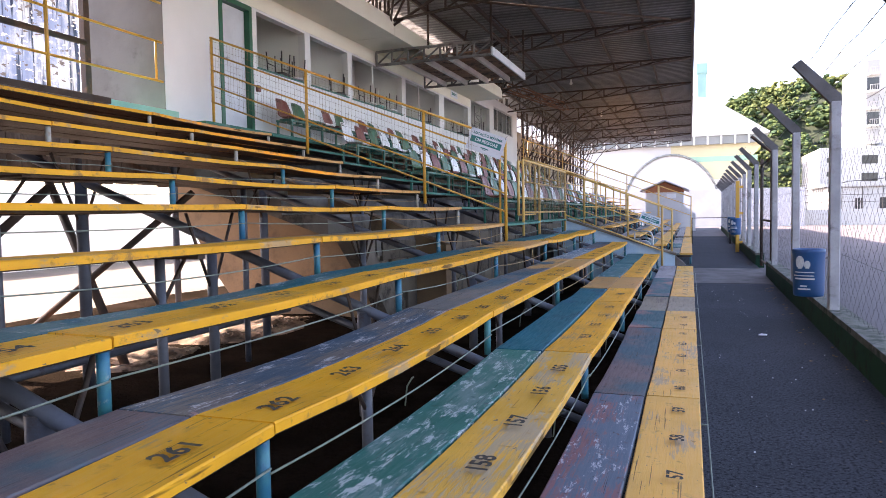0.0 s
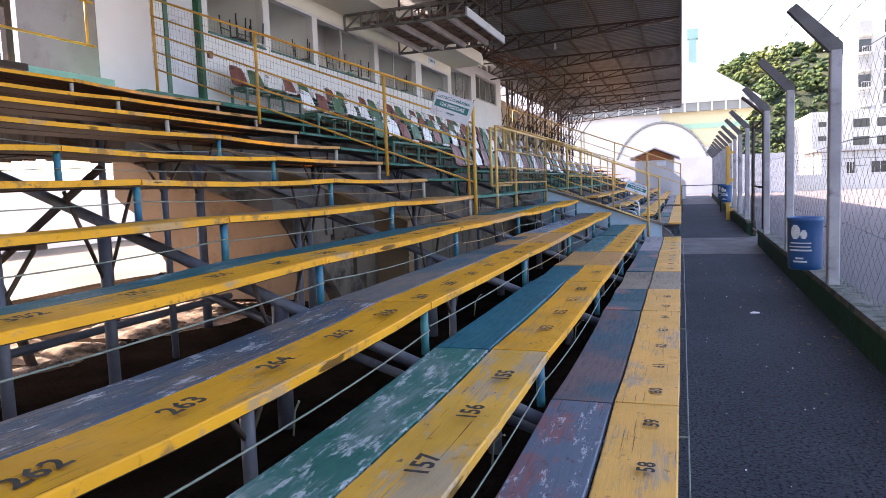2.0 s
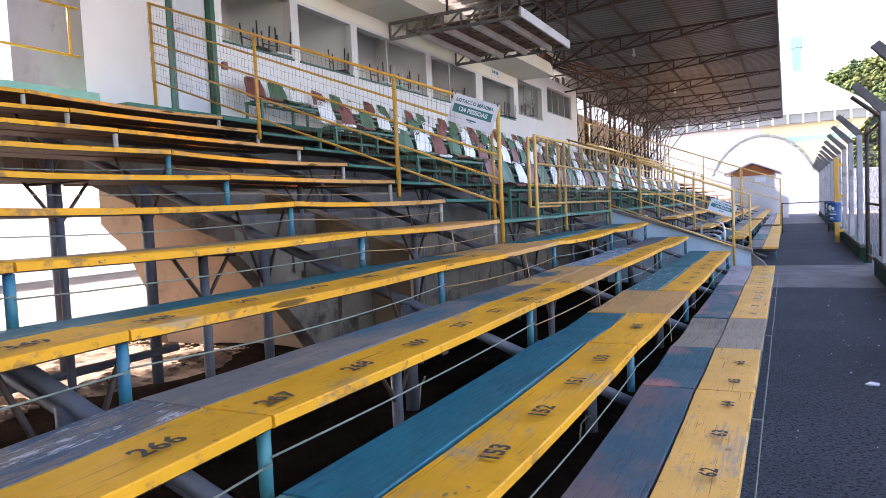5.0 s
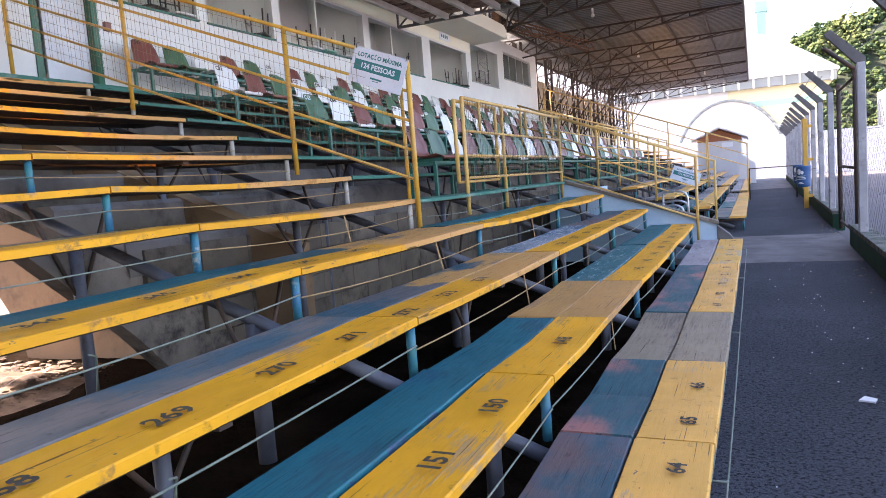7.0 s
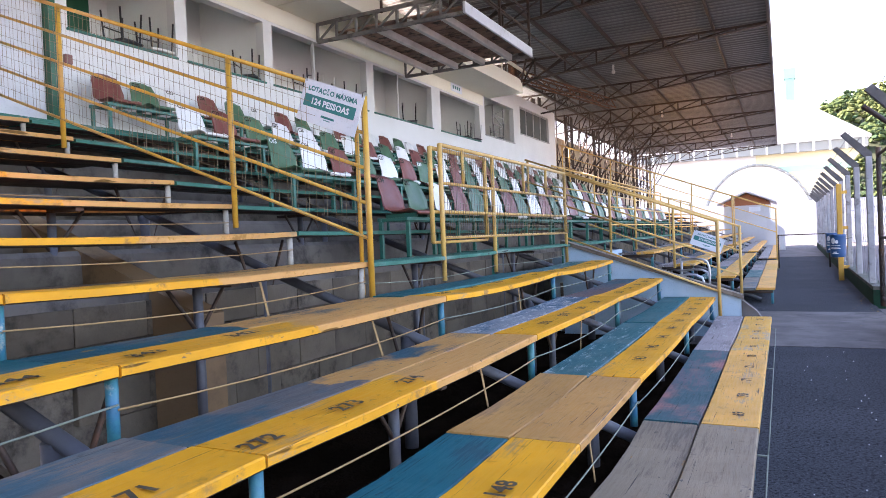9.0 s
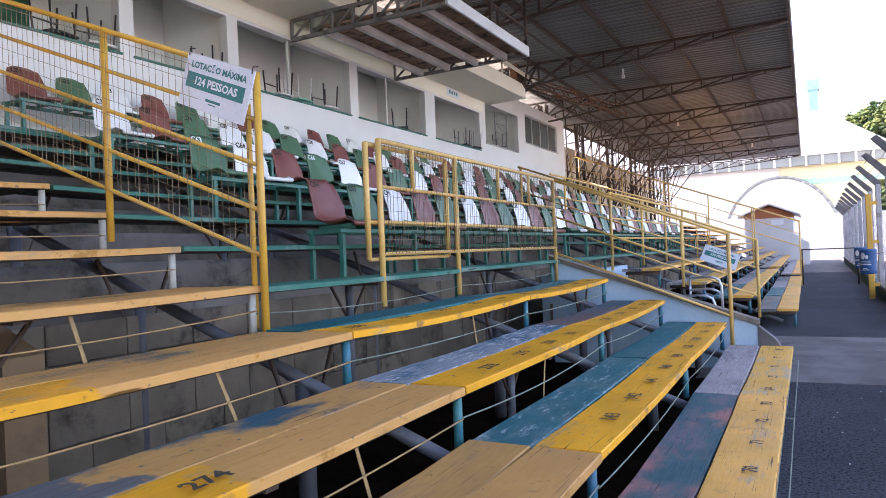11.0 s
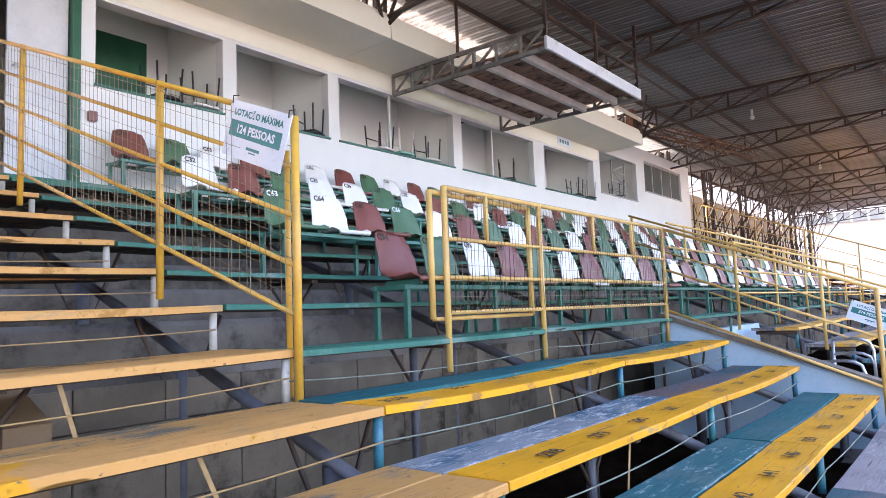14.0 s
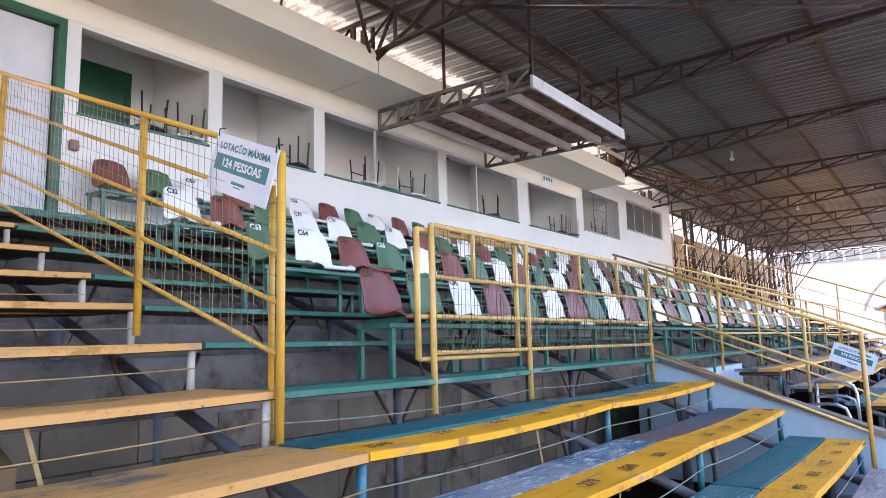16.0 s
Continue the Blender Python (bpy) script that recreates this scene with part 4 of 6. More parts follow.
def long_fence(x, y0, y1, z0, z1, posts, rails, mesh, name, label, mat="pale_pipe", infill=None, foot=None):
    fe = thing(name, label, "railing", "front rails of the chair block", at=(x, y0, z0))
    for z in rails:
        bm = B()
        tube(bm, (x, y0, z), (x, y1, z), 0.0195 if z == max(rails) else 0.0155, 10)
        part("rail", bm, M[mat], fe)
    for y in posts:
        bm = B()
        tube(bm, (x, y, foot if foot is not None else z0), (x, y, z1), 0.0225, 12)
        part("post", bm, M[mat], fe)
    if mesh:
        bm = B()
        n = int((y1 - y0) / 0.05)
        for i in range(n + 1):
            y = y0 + (y1 - y0) * i / n
            w = 0.012 * math.sin(i * 1.7)
            path_tube(bm, [(x + 0.03, y, z1 - 0.03), (x + 0.03, y + w, (z0 + z1) / 2), (x + 0.03, y - w * 0.4, min(rails))], 0.0026, 3)
        for i in range(9):
            z = min(rails) + (z1 - min(rails)) * i / 8
            tube(bm, (x + 0.032, y0, z), (x + 0.032, y1, z), 0.0017, 3, False)
        part("wire_mesh", bm, M["wire_yellow"], fe, "thin yellowed wire mesh")
    return fe


XF = -2.62
chair_fence = long_fence(XF, 11.22, 15.3, 1.1, 2.38, [11.22, 12.5, 15.28], [2.37, 2.015, 1.745, 1.50], True, "front_fence", "yellow pipe fence with wire mesh before the chairs")
for y in (11.72, 13.5, 14.4):
    bm = B()
    tube(bm, (XF, y, 2.015), (XF, y, 2.37), 0.018, 10)
    part("short_post", bm, M["pale_pipe"], chair_fence)
long_fence(XF - 0.06, 11.13, 12.42, 1.3, 2.35, [11.13, 12.42], [2.34, 1.745, 1.46], False, "gate", "hinged yellow pipe gate panel hung inside the fence", "pale_pipe", foot=1.46)
long_fence(XF, Y_STAIR2 + 0.1, 30.6, 1.2, 2.38, [18.15, 20.6, 23.1, 25.6, 28.1, 30.6], [2.37, 1.95, 1.62], False, "front_fence", "faded yellow pipe fence along the upper walkway", foot=level(4))
long_fence(-4.1, Y_STAIR2 + 1.5, 34.0, 1.8, 2.95, [20.4, 23.1, 25.8, 28.5, 31.2, 33.9], [2.93, 2.5, 2.2], False, "front_fence", "faded yellow pipe fence between chair rows and benches", foot=level(6))
sloped_rail(30.95, -7.3, 0.05, 2.03 + 7.35 * RISE / RUN, [(0.04, 0.0), (-1.3, 0.6), (-2.6, 1.1), (-4.0, 1.6), (-5.4, 2.1), (-7.2, 2.9)], (0, 0.4, 0.8), False, "pale_pipe", "faded yellow pipe rail at the block's far end")
sloped_rail(31.9, -7.3, 0.05, 2.03 + 7.35 * RISE / RUN, [(0.04, 0.0), (-1.3, 0.6), (-4.0, 1.6), (-7.2, 2.9)], (0, 0.4, 0.8), False, "pale_pipe", "faded yellow pipe rail at the block's far end")


# ---------------------------------------------------------------- signs
def sign(tl, tr, bl, line1, line2, label):
    tl, tr, bl = Vector(tl), Vector(tr), Vector(bl)
    r, d = tr - tl, bl - tl
    w, h = r.length, d.length
    s = thing("capacity_sign", label, "sign", "capacity signs", at=tl)
    m = flat(r, -d, tl + r / 2 + d / 2)
    m = Matrix.Translation(m.to_3x3() @ Vector((0, 0, 0.006))) @ m
    bm = B()
    box(bm, -w / 2, w / 2, -h / 2, h / 2, -0.005, 0.0)
    bm.transform(m)
    part("panel", bm, M["sign_white"], s)
    bm = B()
    box(bm, -w * 0.44, w * 0.42, -h * 0.13, h * 0.16, 0.0, 0.0015)
    bm.transform(m)
    part("band", bm, M["sign_green"], s, "dark green band")
    words(line1, h * 0.165, m @ pose(0, h * 0.30, 0.0018), M["sign_green"], s)
    words(line2, h * 0.205, m @ pose(0, h * 0.015, 0.0026), M["sign_white"], s)
    bm = B()
    box(bm, -w * 0.10, w * 0.12, -h * 0.30, -h * 0.25, 0.0, 0.0015)
    box(bm, -w * 0.05, w * 0.06, -h * 0.35, -h * 0.33, 0.0, 0.0015)
    bm.transform(m)
    part("small_print", bm, M["sign_green"], s, "small unreadable green print")
    for dx in (-w / 2 + 0.02, w / 2 - 0.02):
        bm = B()
        path_tube(bm, [m @ Vector((dx, h / 2 - 0.02, 0.004)), m @ Vector((dx, h / 2 + 0.02, 0.01)), m @ Vector((dx + 0.01, h / 2 + 0.03, -0.02))], 0.004, 5)
        part("tie", bm, M["dark_tube"], s)


sign((-3.06, 9.83, 2.79), (-2.525, 9.83, 2.58), (-3.175, 9.83, 2.49), "LOTAÇÃO MÁXIMA", "124 PESSOAS", "white capacity sign with green band tied to the rail")
sign((-1.14, 18.05, 1.465), (-0.65, 18.05, 1.27), (-1.235, 18.05, 1.225), "LOTAÇÃO MÁXIMA", "374 PESSOAS", "white capacity sign with green band by the stairs")


# ---------------------------------------------------------------- cabins
Z_SILL, Z_HEAD, Z_TOP = 4.30, 5.37, 6.15
OPEN = [(11.15, 12.87, Z_SILL, Z_HEAD), (13.09, 14.80, Z_SILL, Z_HEAD), (15.03, 18.07, Z_SILL, Z_HEAD), (18.35, 21.13, Z_SILL, Z_HEAD),
        (21.62, 24.22, Z_SILL, Z_HEAD), (24.62, 27.12, 4.55, 5.72), (27.75, 30.95, 4.95, 5.92)]
DOOR = (10.03, 10.98, 3.05, 5.40)


def wall_with_holes(name, x0, x1, y0, y1, z0, z1, holes, mat, label):
    bm = B()
    ys = sorted({y0, y1, *[h[0] for h in holes], *[h[1] for h in holes]})
    for a, b in zip(ys, ys[1:]):
        mid = (a + b) / 2
        hs = [h for h in holes if h[0] < mid < h[1]]
        if not hs:
            box(bm, x0, x1, a, b, z0, z1)
        else:
            h = hs[0]
            if h[2] > z0:
                box(bm, x0, x1, a, b, z0, h[2])
            box(bm, x0, x1, a, b, h[3], z1)
    bmesh.ops.remove_doubles(bm, verts=bm.verts[:], dist=0.0005)
    return tagged(part(name, bm, mat), label, "wall", kind="structure")


wall_with_holes("wall_cabins", X_WALL - 0.16, X_WALL, Y_CABIN, Y_CABIN_END, 2.9, Z_TOP + 0.1, OPEN + [DOOR], M["white_wall"], "white painted front wall of the press cabins")
bm = B()
box(bm, X_WALL, X_WALL + 0.006, 10.02, 24.5, Z_HEAD + 0.05, 5.74)
tagged(part("trim_upper", bm, M["cream_wall"]), "cream painted band above the cabin windows", "wall band", kind="structure")
# back and side walls, floor, ceiling of the cabins
bm = B()
box(bm, -9.36, -9.2, Y_CABIN, Y_CABIN_END, 2.9, 6.2)
tagged(part("wall_cabins_back", bm, M["room_wall"]), "grey plaster rear wall of the cabins", "wall", kind="structure")
bm = B()
box(bm, -9.2, X_WALL - 0.16, Y_CABIN, Y_CABIN + 0.2, 2.9, 6.2)
box(bm, X_WALL - 0.16, X_WALL - 0.004, Y_CABIN - 0.004, Y_CABIN, 2.9, 6.2)
tagged(part("wall_cabins_end", bm, M["grey_panel"]), "bare grey rendered end wall of the cabins", "wall", kind="structure")
for i, y in enumerate((11.05, 12.98, 14.92, 18.2, 21.4, 24.45, 27.3, Y_CABIN_END - 0.08)):
    bm = B()
    box(bm, -9.2, X_WALL - 0.16, y - 0.07, y + 0.07, 3.2, 6.1)
    tagged(part("wall_partition", bm, M["room_wall"]), "grey plaster partition between two cabins", "wall", kind="structure")
bm = B()
box(bm, -9.2, X_WALL - 0.16, Y_CABIN + 0.2, Y_CABIN_END, 3.2, 3.3)
tagged(part("floor_cabins", bm, M["concrete"]), "concrete floor of the cabins", "floor", kind="structure")
bm = B()
box(bm, -9.2, X_WALL - 0.16, Y_CABIN + 0.2, Y_CABIN_END, 5.98, 6.12)
tagged(part("ceiling_cabins", bm, M["room_wall"]), "plain plaster ceiling of the cabins", "ceiling", kind="structure")
# window sills, mullions, glazing
for i, (a, b, z0, z1) in enumerate(OPEN):
    w = thing("window_%d" % (i + 1), "open unglazed cabin window with dark green sill" if i < 5 else "cabin window at the far end", "window", kind="structure", at=(X_WALL, a, z0))
    bm = B()
    box(bm, X_WALL - 0.17, X_WALL + 0.03, a - 0.02, b + 0.02, z0, z0 + 0.03, 0.004)
    part("window_sill", bm, M["green_steel"] if i < 5 else M["grey_paint"], w, "weathered green sill")
    if i in (2, 3):
        y = a + (b - a) * 0.42
        bm = B()
        box(bm, X_WALL - 0.10, X_WALL - 0.06, y - 0.02, y + 0.02, z0 + 0.03, z1)
        part("mullion", bm, M["white_wall"], w)
    if i == 6:
        n = 4
        for j in range(n):
            ya, yb = a + (b - a) * j / n, a + (b - a) * (j + 1) / n
            bm = B()
            box(bm, X_WALL - 0.09, X_WALL - 0.08, ya + 0.03, yb - 0.03, z0 + 0.06, z1 - 0.04)
            part("pane", bm, M["pane_grey"], w)
        bm = B()
        for j in range(n + 1):
            y = a + (b - a) * j / n
            box(bm, X_WALL - 0.11, X_WALL - 0.06, y - 0.025, y + 0.025, z0 + 0.03, z1)
        box(bm, X_WALL - 0.11, X_WALL - 0.06, a, b, z1 - 0.05, z1)
        part("window_frame", bm, M["grey_paint"], w)
    if i == 5:
        bm = B()
        ym = (a + b) / 2 + 0.1
        for y in (ym, ym + 0.9):
            box(bm, X_WALL - 0.3, X_WALL - 0.26, y - 0.02, y + 0.02, z0, z1)
        for j in range(4):
            za, zb = z0 + 0.28 * j, z0 + 0.28 * (j + 1)
            tube(bm, (X_WALL - 0.28, ym if j % 2 else ym + 0.9, za), (X_WALL - 0.28, ym + 0.9 if j % 2 else ym, zb), 0.015, 6)
            tube(bm, (X_WALL - 0.28, ym, za), (X_WALL - 0.28, ym + 0.9, za), 0.015, 6)
        part("lattice", bm, M["grey_paint"], w, "grey steel lattice behind the opening")
        bm = B()
        box(bm, X_WALL - 0.9, X_WALL - 0.86, a + 0.1, a + 0.9, z0 + 0.3, z1)
        part("shutter", bm, M["dark_green"], w, "green board inside")

# green inner door of the first cabin and the main door
d = thing("door_1", "half-open white door in a dark green frame", "door", kind="structure", at=(X_WALL, 10.5, 3.3))
bm = B()
for y in (DOOR[0], DOOR[1] - 0.09):
    box(bm, X_WALL - 0.17, X_WALL + 0.02, y, y + 0.09, DOOR[2], DOOR[3])
box(bm, X_WALL - 0.17, X_WALL + 0.02, DOOR[0] + 0.09, DOOR[1] - 0.09, DOOR[3] - 0.09, DOOR[3])
part("door_frame", bm, M["dark_green"], d, "dark green door frame")
bm = B()
box(bm, X_WALL - 0.13, X_WALL - 0.09, DOOR[0] + 0.22, DOOR[1] - 0.10, DOOR[2] + 0.01, DOOR[3] - 0.10)
leaf = part("door_leaf", bm, M["pale_paint"], d, "pale grey door leaf")
bm = B()
tube(bm, (X_WALL - 0.09, DOOR[0] + 0.28, 4.35), (X_WALL - 0.03, DOOR[0] + 0.28, 4.35), 0.01, 8)
tube(bm, (X_WALL - 0.035, DOOR[0] + 0.27, 4.35), (X_WALL - 0.035, DOOR[0] + 0.40, 4.35), 0.009, 8)
part("door_handle", bm, M["chrome"], leaf)
bm = B()
box(bm, -9.19, -9.15, 11.40, 12.55, 3.3, 5.62)
tagged(part("inner_door", bm, M["dark_green"]), "dark green door inside the first cabin", "door")
bm = B()
box(bm, X_WALL, X_WALL + 0.06, 11.06, 11.16, 3.86, 3.98, 0.008)
tagged(part("wall_box", bm, M["seat_brown"]), "small red-brown box on the white wall", "electrical box")

# small plate on the cream band
bm = B()
box(bm, X_WALL + 0.006, X_WALL + 0.014, 22.3, 23.0, 5.50, 5.72)
pl = tagged(part("plate", bm, M["sign_white"]), "small white plate with green print above a window", "sign")
for j in range(4):
    bm = B()
    box(bm, X_WALL + 0.014, X_WALL + 0.016, 22.4 + 0.13 * j, 22.48 + 0.13 * j, 5.57, 5.66)
    part("print_mark", bm, M["sign_green"], pl, "unreadable green print")

# overhanging slab above the windows
bm = B()
prism(bm, [(X_WALL, 5.72), (-6.6, 5.74), (-6.6, 6.12), (-6.72, 6.12), (-6.72, 5.9), (X_WALL, 5.9)], "y", 8.3, 15.12)
prism(bm, [(X_WALL, 5.72), (-6.6, 5.74), (-6.6, 6.12), (-6.72, 6.12), (-6.72, 5.9), (X_WALL, 5.9)], "y", 15.14, 25.0)
tagged(part("slab_canopy", bm, M["cream_wall"]), "cream painted concrete canopy slab with upstand", "canopy", kind="structure")
bm = B()
tube(bm, (-6.55, 23.3, 6.42), (-6.55, 25.6, 6.36), 0.05, 10)
tube(bm, (-6.62, 23.4, 6.1), (-6.62, 23.4, 6.42), 0.03, 8)
tagged(part("drain_pipe", bm, M["cream_wall"]), "cream drain pipe above the canopy", "pipe")


# ---------------------------------------------------------------- upturned chairs on the sills
def upturned_chair(y, z, seat, legs, turn):
    """A school chair upside down: seat on the sill, four legs in the air, back hanging inside."""
    c = thing("upturned_chair", "school chair set upside down on the window sill", "chair", "upturned chairs")
    bm = B()
    n = 6
    rows = []
    for i in range(n + 1):
        u = i / n * 2 - 1
        rows.append([bm.verts.new((px, 0.19 * u, 0.012 + 0.02 * (1 - u * u) * 0.5 + pz)) for px, pz in ((-0.18, 0.0), (0.18, 0.0), (0.19, 0.018), (0.18, 0.032), (-0.18, 0.032))])
    for a, b in zip(rows, rows[1:]):
        for q in range(5):
            bm.faces.new((a[q], b[q], b[(q + 1) % 5], a[(q + 1) % 5]))
    bm.faces.new(rows[0])
    bm.faces.new(rows[-1][::-1])
    bmesh.ops.recalc_face_normals(bm, faces=bm.faces[:])
    part("seat", bm, M[seat], c)
    for sx in (-0.15, 0.15):
        for sy in (-0.16, 0.16):
            bm = B()
            path_tube(bm, [(sx, sy, 0.045), (sx, sy * 1.06, 0.09), (sx * 1.1, sy * 1.22, 0.46)], 0.0135, 6)
            part("leg", bm, M[legs], c)
    bm = B()
    tube(bm, (-0.155, -0.18, 0.24), (-0.155, 0.18, 0.24), 0.010, 6)
    part("stretcher", bm, M[legs], c)
    bm = B()
    box(bm, -0.22, -0.20, -0.17, 0.17, -0.26, -0.06, 0.006)
    tube(bm, (-0.17, -0.15, 0.03), (-0.21, -0.15, -0.2), 0.010, 6)
    tube(bm, (-0.17, 0.15, 0.03), (-0.21, 0.15, -0.2), 0.010, 6)
    part("backrest", bm, M[seat], c)
    c.matrix_world = pose(X_WALL - 0.13, y, z, 0, 0, turn)


for y, st, lg, turn in ((12.05, "dark_tube", "dark_tube", 8), (12.6, "seat_white", "dark_tube", -4), (14.5, "dark_tube", "dark_tube", 24), (16.1, "seat_white", "dark_tube", 5),
                        (16.62, "mint", "seat_white", 0), (17.4, "seat_white", "dark_tube", -6), (20.15, "dark_tube", "dark_tube", 30), (23.35, "dark_tube", "dark_tube", 10), (24.0, "dark_tube", "grey_paint", -8)):
    upturned_chair(y, Z_SILL + 0.032, st, lg, turn)
upturned_chair(25.9, 4.582, "dark_tube", "dark_tube", 40)

# ---------------------------------------------------------------- clear ribbed sheets at the back, walkway edge
def ribbed(name, y0, y1, z0, z1, x, mat, label, pitch=0.19, depth=0.035, kind="structure", axis="y"):
    bm = B()
    n = int((y1 - y0) / pitch * 6)
    prev = None
    for i in range(n + 1):
        y = y0 + (y1 - y0) * i / n
        ph = (y - y0) / pitch % 1.0
        d = depth * (1 if ph < 0.25 else (1 - (ph - 0.25) / 0.25 if ph < 0.5 else (0 if ph < 0.75 else (ph - 0.75) / 0.25)))
        a, b = bm.verts.new((x + d, y, z0)), bm.verts.new((x + d, y, z1))
        if prev:
            bm.faces.new((prev[0], a, b, prev[1]))
        prev = (a, b)
    return tagged(part(name, bm, mat), label, "sheeting", kind=kind)


ribbed("wall_sheet_lower", -6.2, 7.72, 2.95, 4.12, -8.42, M["clear_sheet"], "milky ribbed plastic sheets lit from behind")
ribbed("wall_sheet_upper", -6.2, 7.72, 4.16, 6.6, -8.42, M["clear_sheet"], "milky ribbed plastic sheets lit from behind")
bm = B()
tube(bm, (-8.35, -6.2, 4.1), (-8.35, 7.8, 4.1), 0.045, 8)
tagged(part("sheet_girt", bm, M["steel_dark"]), "dark steel girt across the plastic sheets", "beam")
for y in (-3.4, -0.4, 2.6, 5.6, 7.85):
    bm = B()
    box(bm, -8.46, -8.36, y - 0.05, y + 0.05, 2.6, 6.9)
    tagged(part("sheet_post", bm, M["steel_dark"]), "dark steel post of the sheeted wall", "post", "posts of the sheeted wall")
# Walkway coloured dark brown so its underside keeps the shade.
bm = B()
box(bm, -8.3, front(12) + 0.06, -6.2, 7.1, level(12) - 0.12, level(12) - 0.04)
tagged(part("walkway_top", bm, M["dark_wood"]), "brown board walkway at the top row, darkened for underside shade", "walkway", kind="structure")
bm = B()
box(bm, -8.4, -7.45, 7.1, Y_CABIN - 0.01, level(12) - 0.12, level(12) - 0.0)
tagged(part("walkway_landing", bm, M["mint"]), "mint green painted landing edge by the cabins", "landing", kind="structure")
rl = thing("guard_rail", "thin yellow pipe rail along the top walkway", "railing", "side rails", at=(-7.7, 5, 3.2))
for z in (3.62, 4.22, 4.82):
    bm = B()
    tube(bm, (-7.7, -5.5, z), (-7.7, Y_CABIN - 0.05, z), 0.018, 8)
    part("rail", bm, M["yellow_pipe"], rl)
for y in (-4.3, -1.7, 1.0, 3.7, 6.6):
    bm = B()
    tube(bm, (-7.7, y, level(12) - 0.05), (-7.7, y, 4.83), 0.024, 10)
    part("post", bm, M["yellow_pipe"], rl)
bm = B()
tube(bm, (-7.7, 8.5, 3.62), (-7.7, 8.5, 4.22), 0.018, 8)
part("post", bm, M["yellow_pipe"], rl)
# landing in front of the cabins
bm = B()
box(bm, X_WALL, front(12) + 0.30, Y_CABIN, Y_CH1 + 1.2, level(12) - 0.24, level(12) - 0.16)
tagged(part("walkway_cabins", bm, M["green_board"]), "dark green board walkway below the cabins", "walkway", kind="structure")

# ---------------------------------------------------------------- plastic chairs
def chair_shell(mat):
    bm = B()
    prof = [(0.40, -0.035), (0.415, -0.012), (0.40, 0.006), (0.33, 0.004), (0.22, -0.012), (0.12, -0.008), (0.055, 0.022), (0.02, 0.075), (-0.01, 0.16), (-0.05, 0.27), (-0.085, 0.36), (-0.098, 0.40)]
    wid = [0.36, 0.375, 0.39, 0.41, 0.425, 0.43, 0.43, 0.43, 0.42, 0.39, 0.33, 0.27]
    nx = 8
    rows = []
    for (px, pz), w in zip(prof, wid):
        row = []
        for j in range(nx + 1):
            u = j / nx * 2 - 1
            curl = 0.03 * abs(u) ** 3
            back = max(0.0, min(1.0, (pz - 0.02) / 0.12))
            row.append(bm.verts.new((px + curl * back * 1.4 - (0.012 * u * u if pz > 0.38 else 0), u * w / 2, pz + curl * (1 - back) * (1 if px < 0.38 else 0) - (0.03 * abs(u) ** 4 if pz > 0.38 else 0))))
        rows.append(row)
    for a, b in zip(rows, rows[1:]):
        for j in range(nx):
            bm.faces.new((a[j], b[j], b[j + 1], a[j + 1]))
    for f in bm.faces:
        f.smooth = True
    bmesh.ops.recalc_face_normals(bm, faces=bm.faces[:])
    bmesh.ops.solidify(bm, geom=bm.faces[:], thickness=0.007)
    return mesh_of("shell", bm, mat)


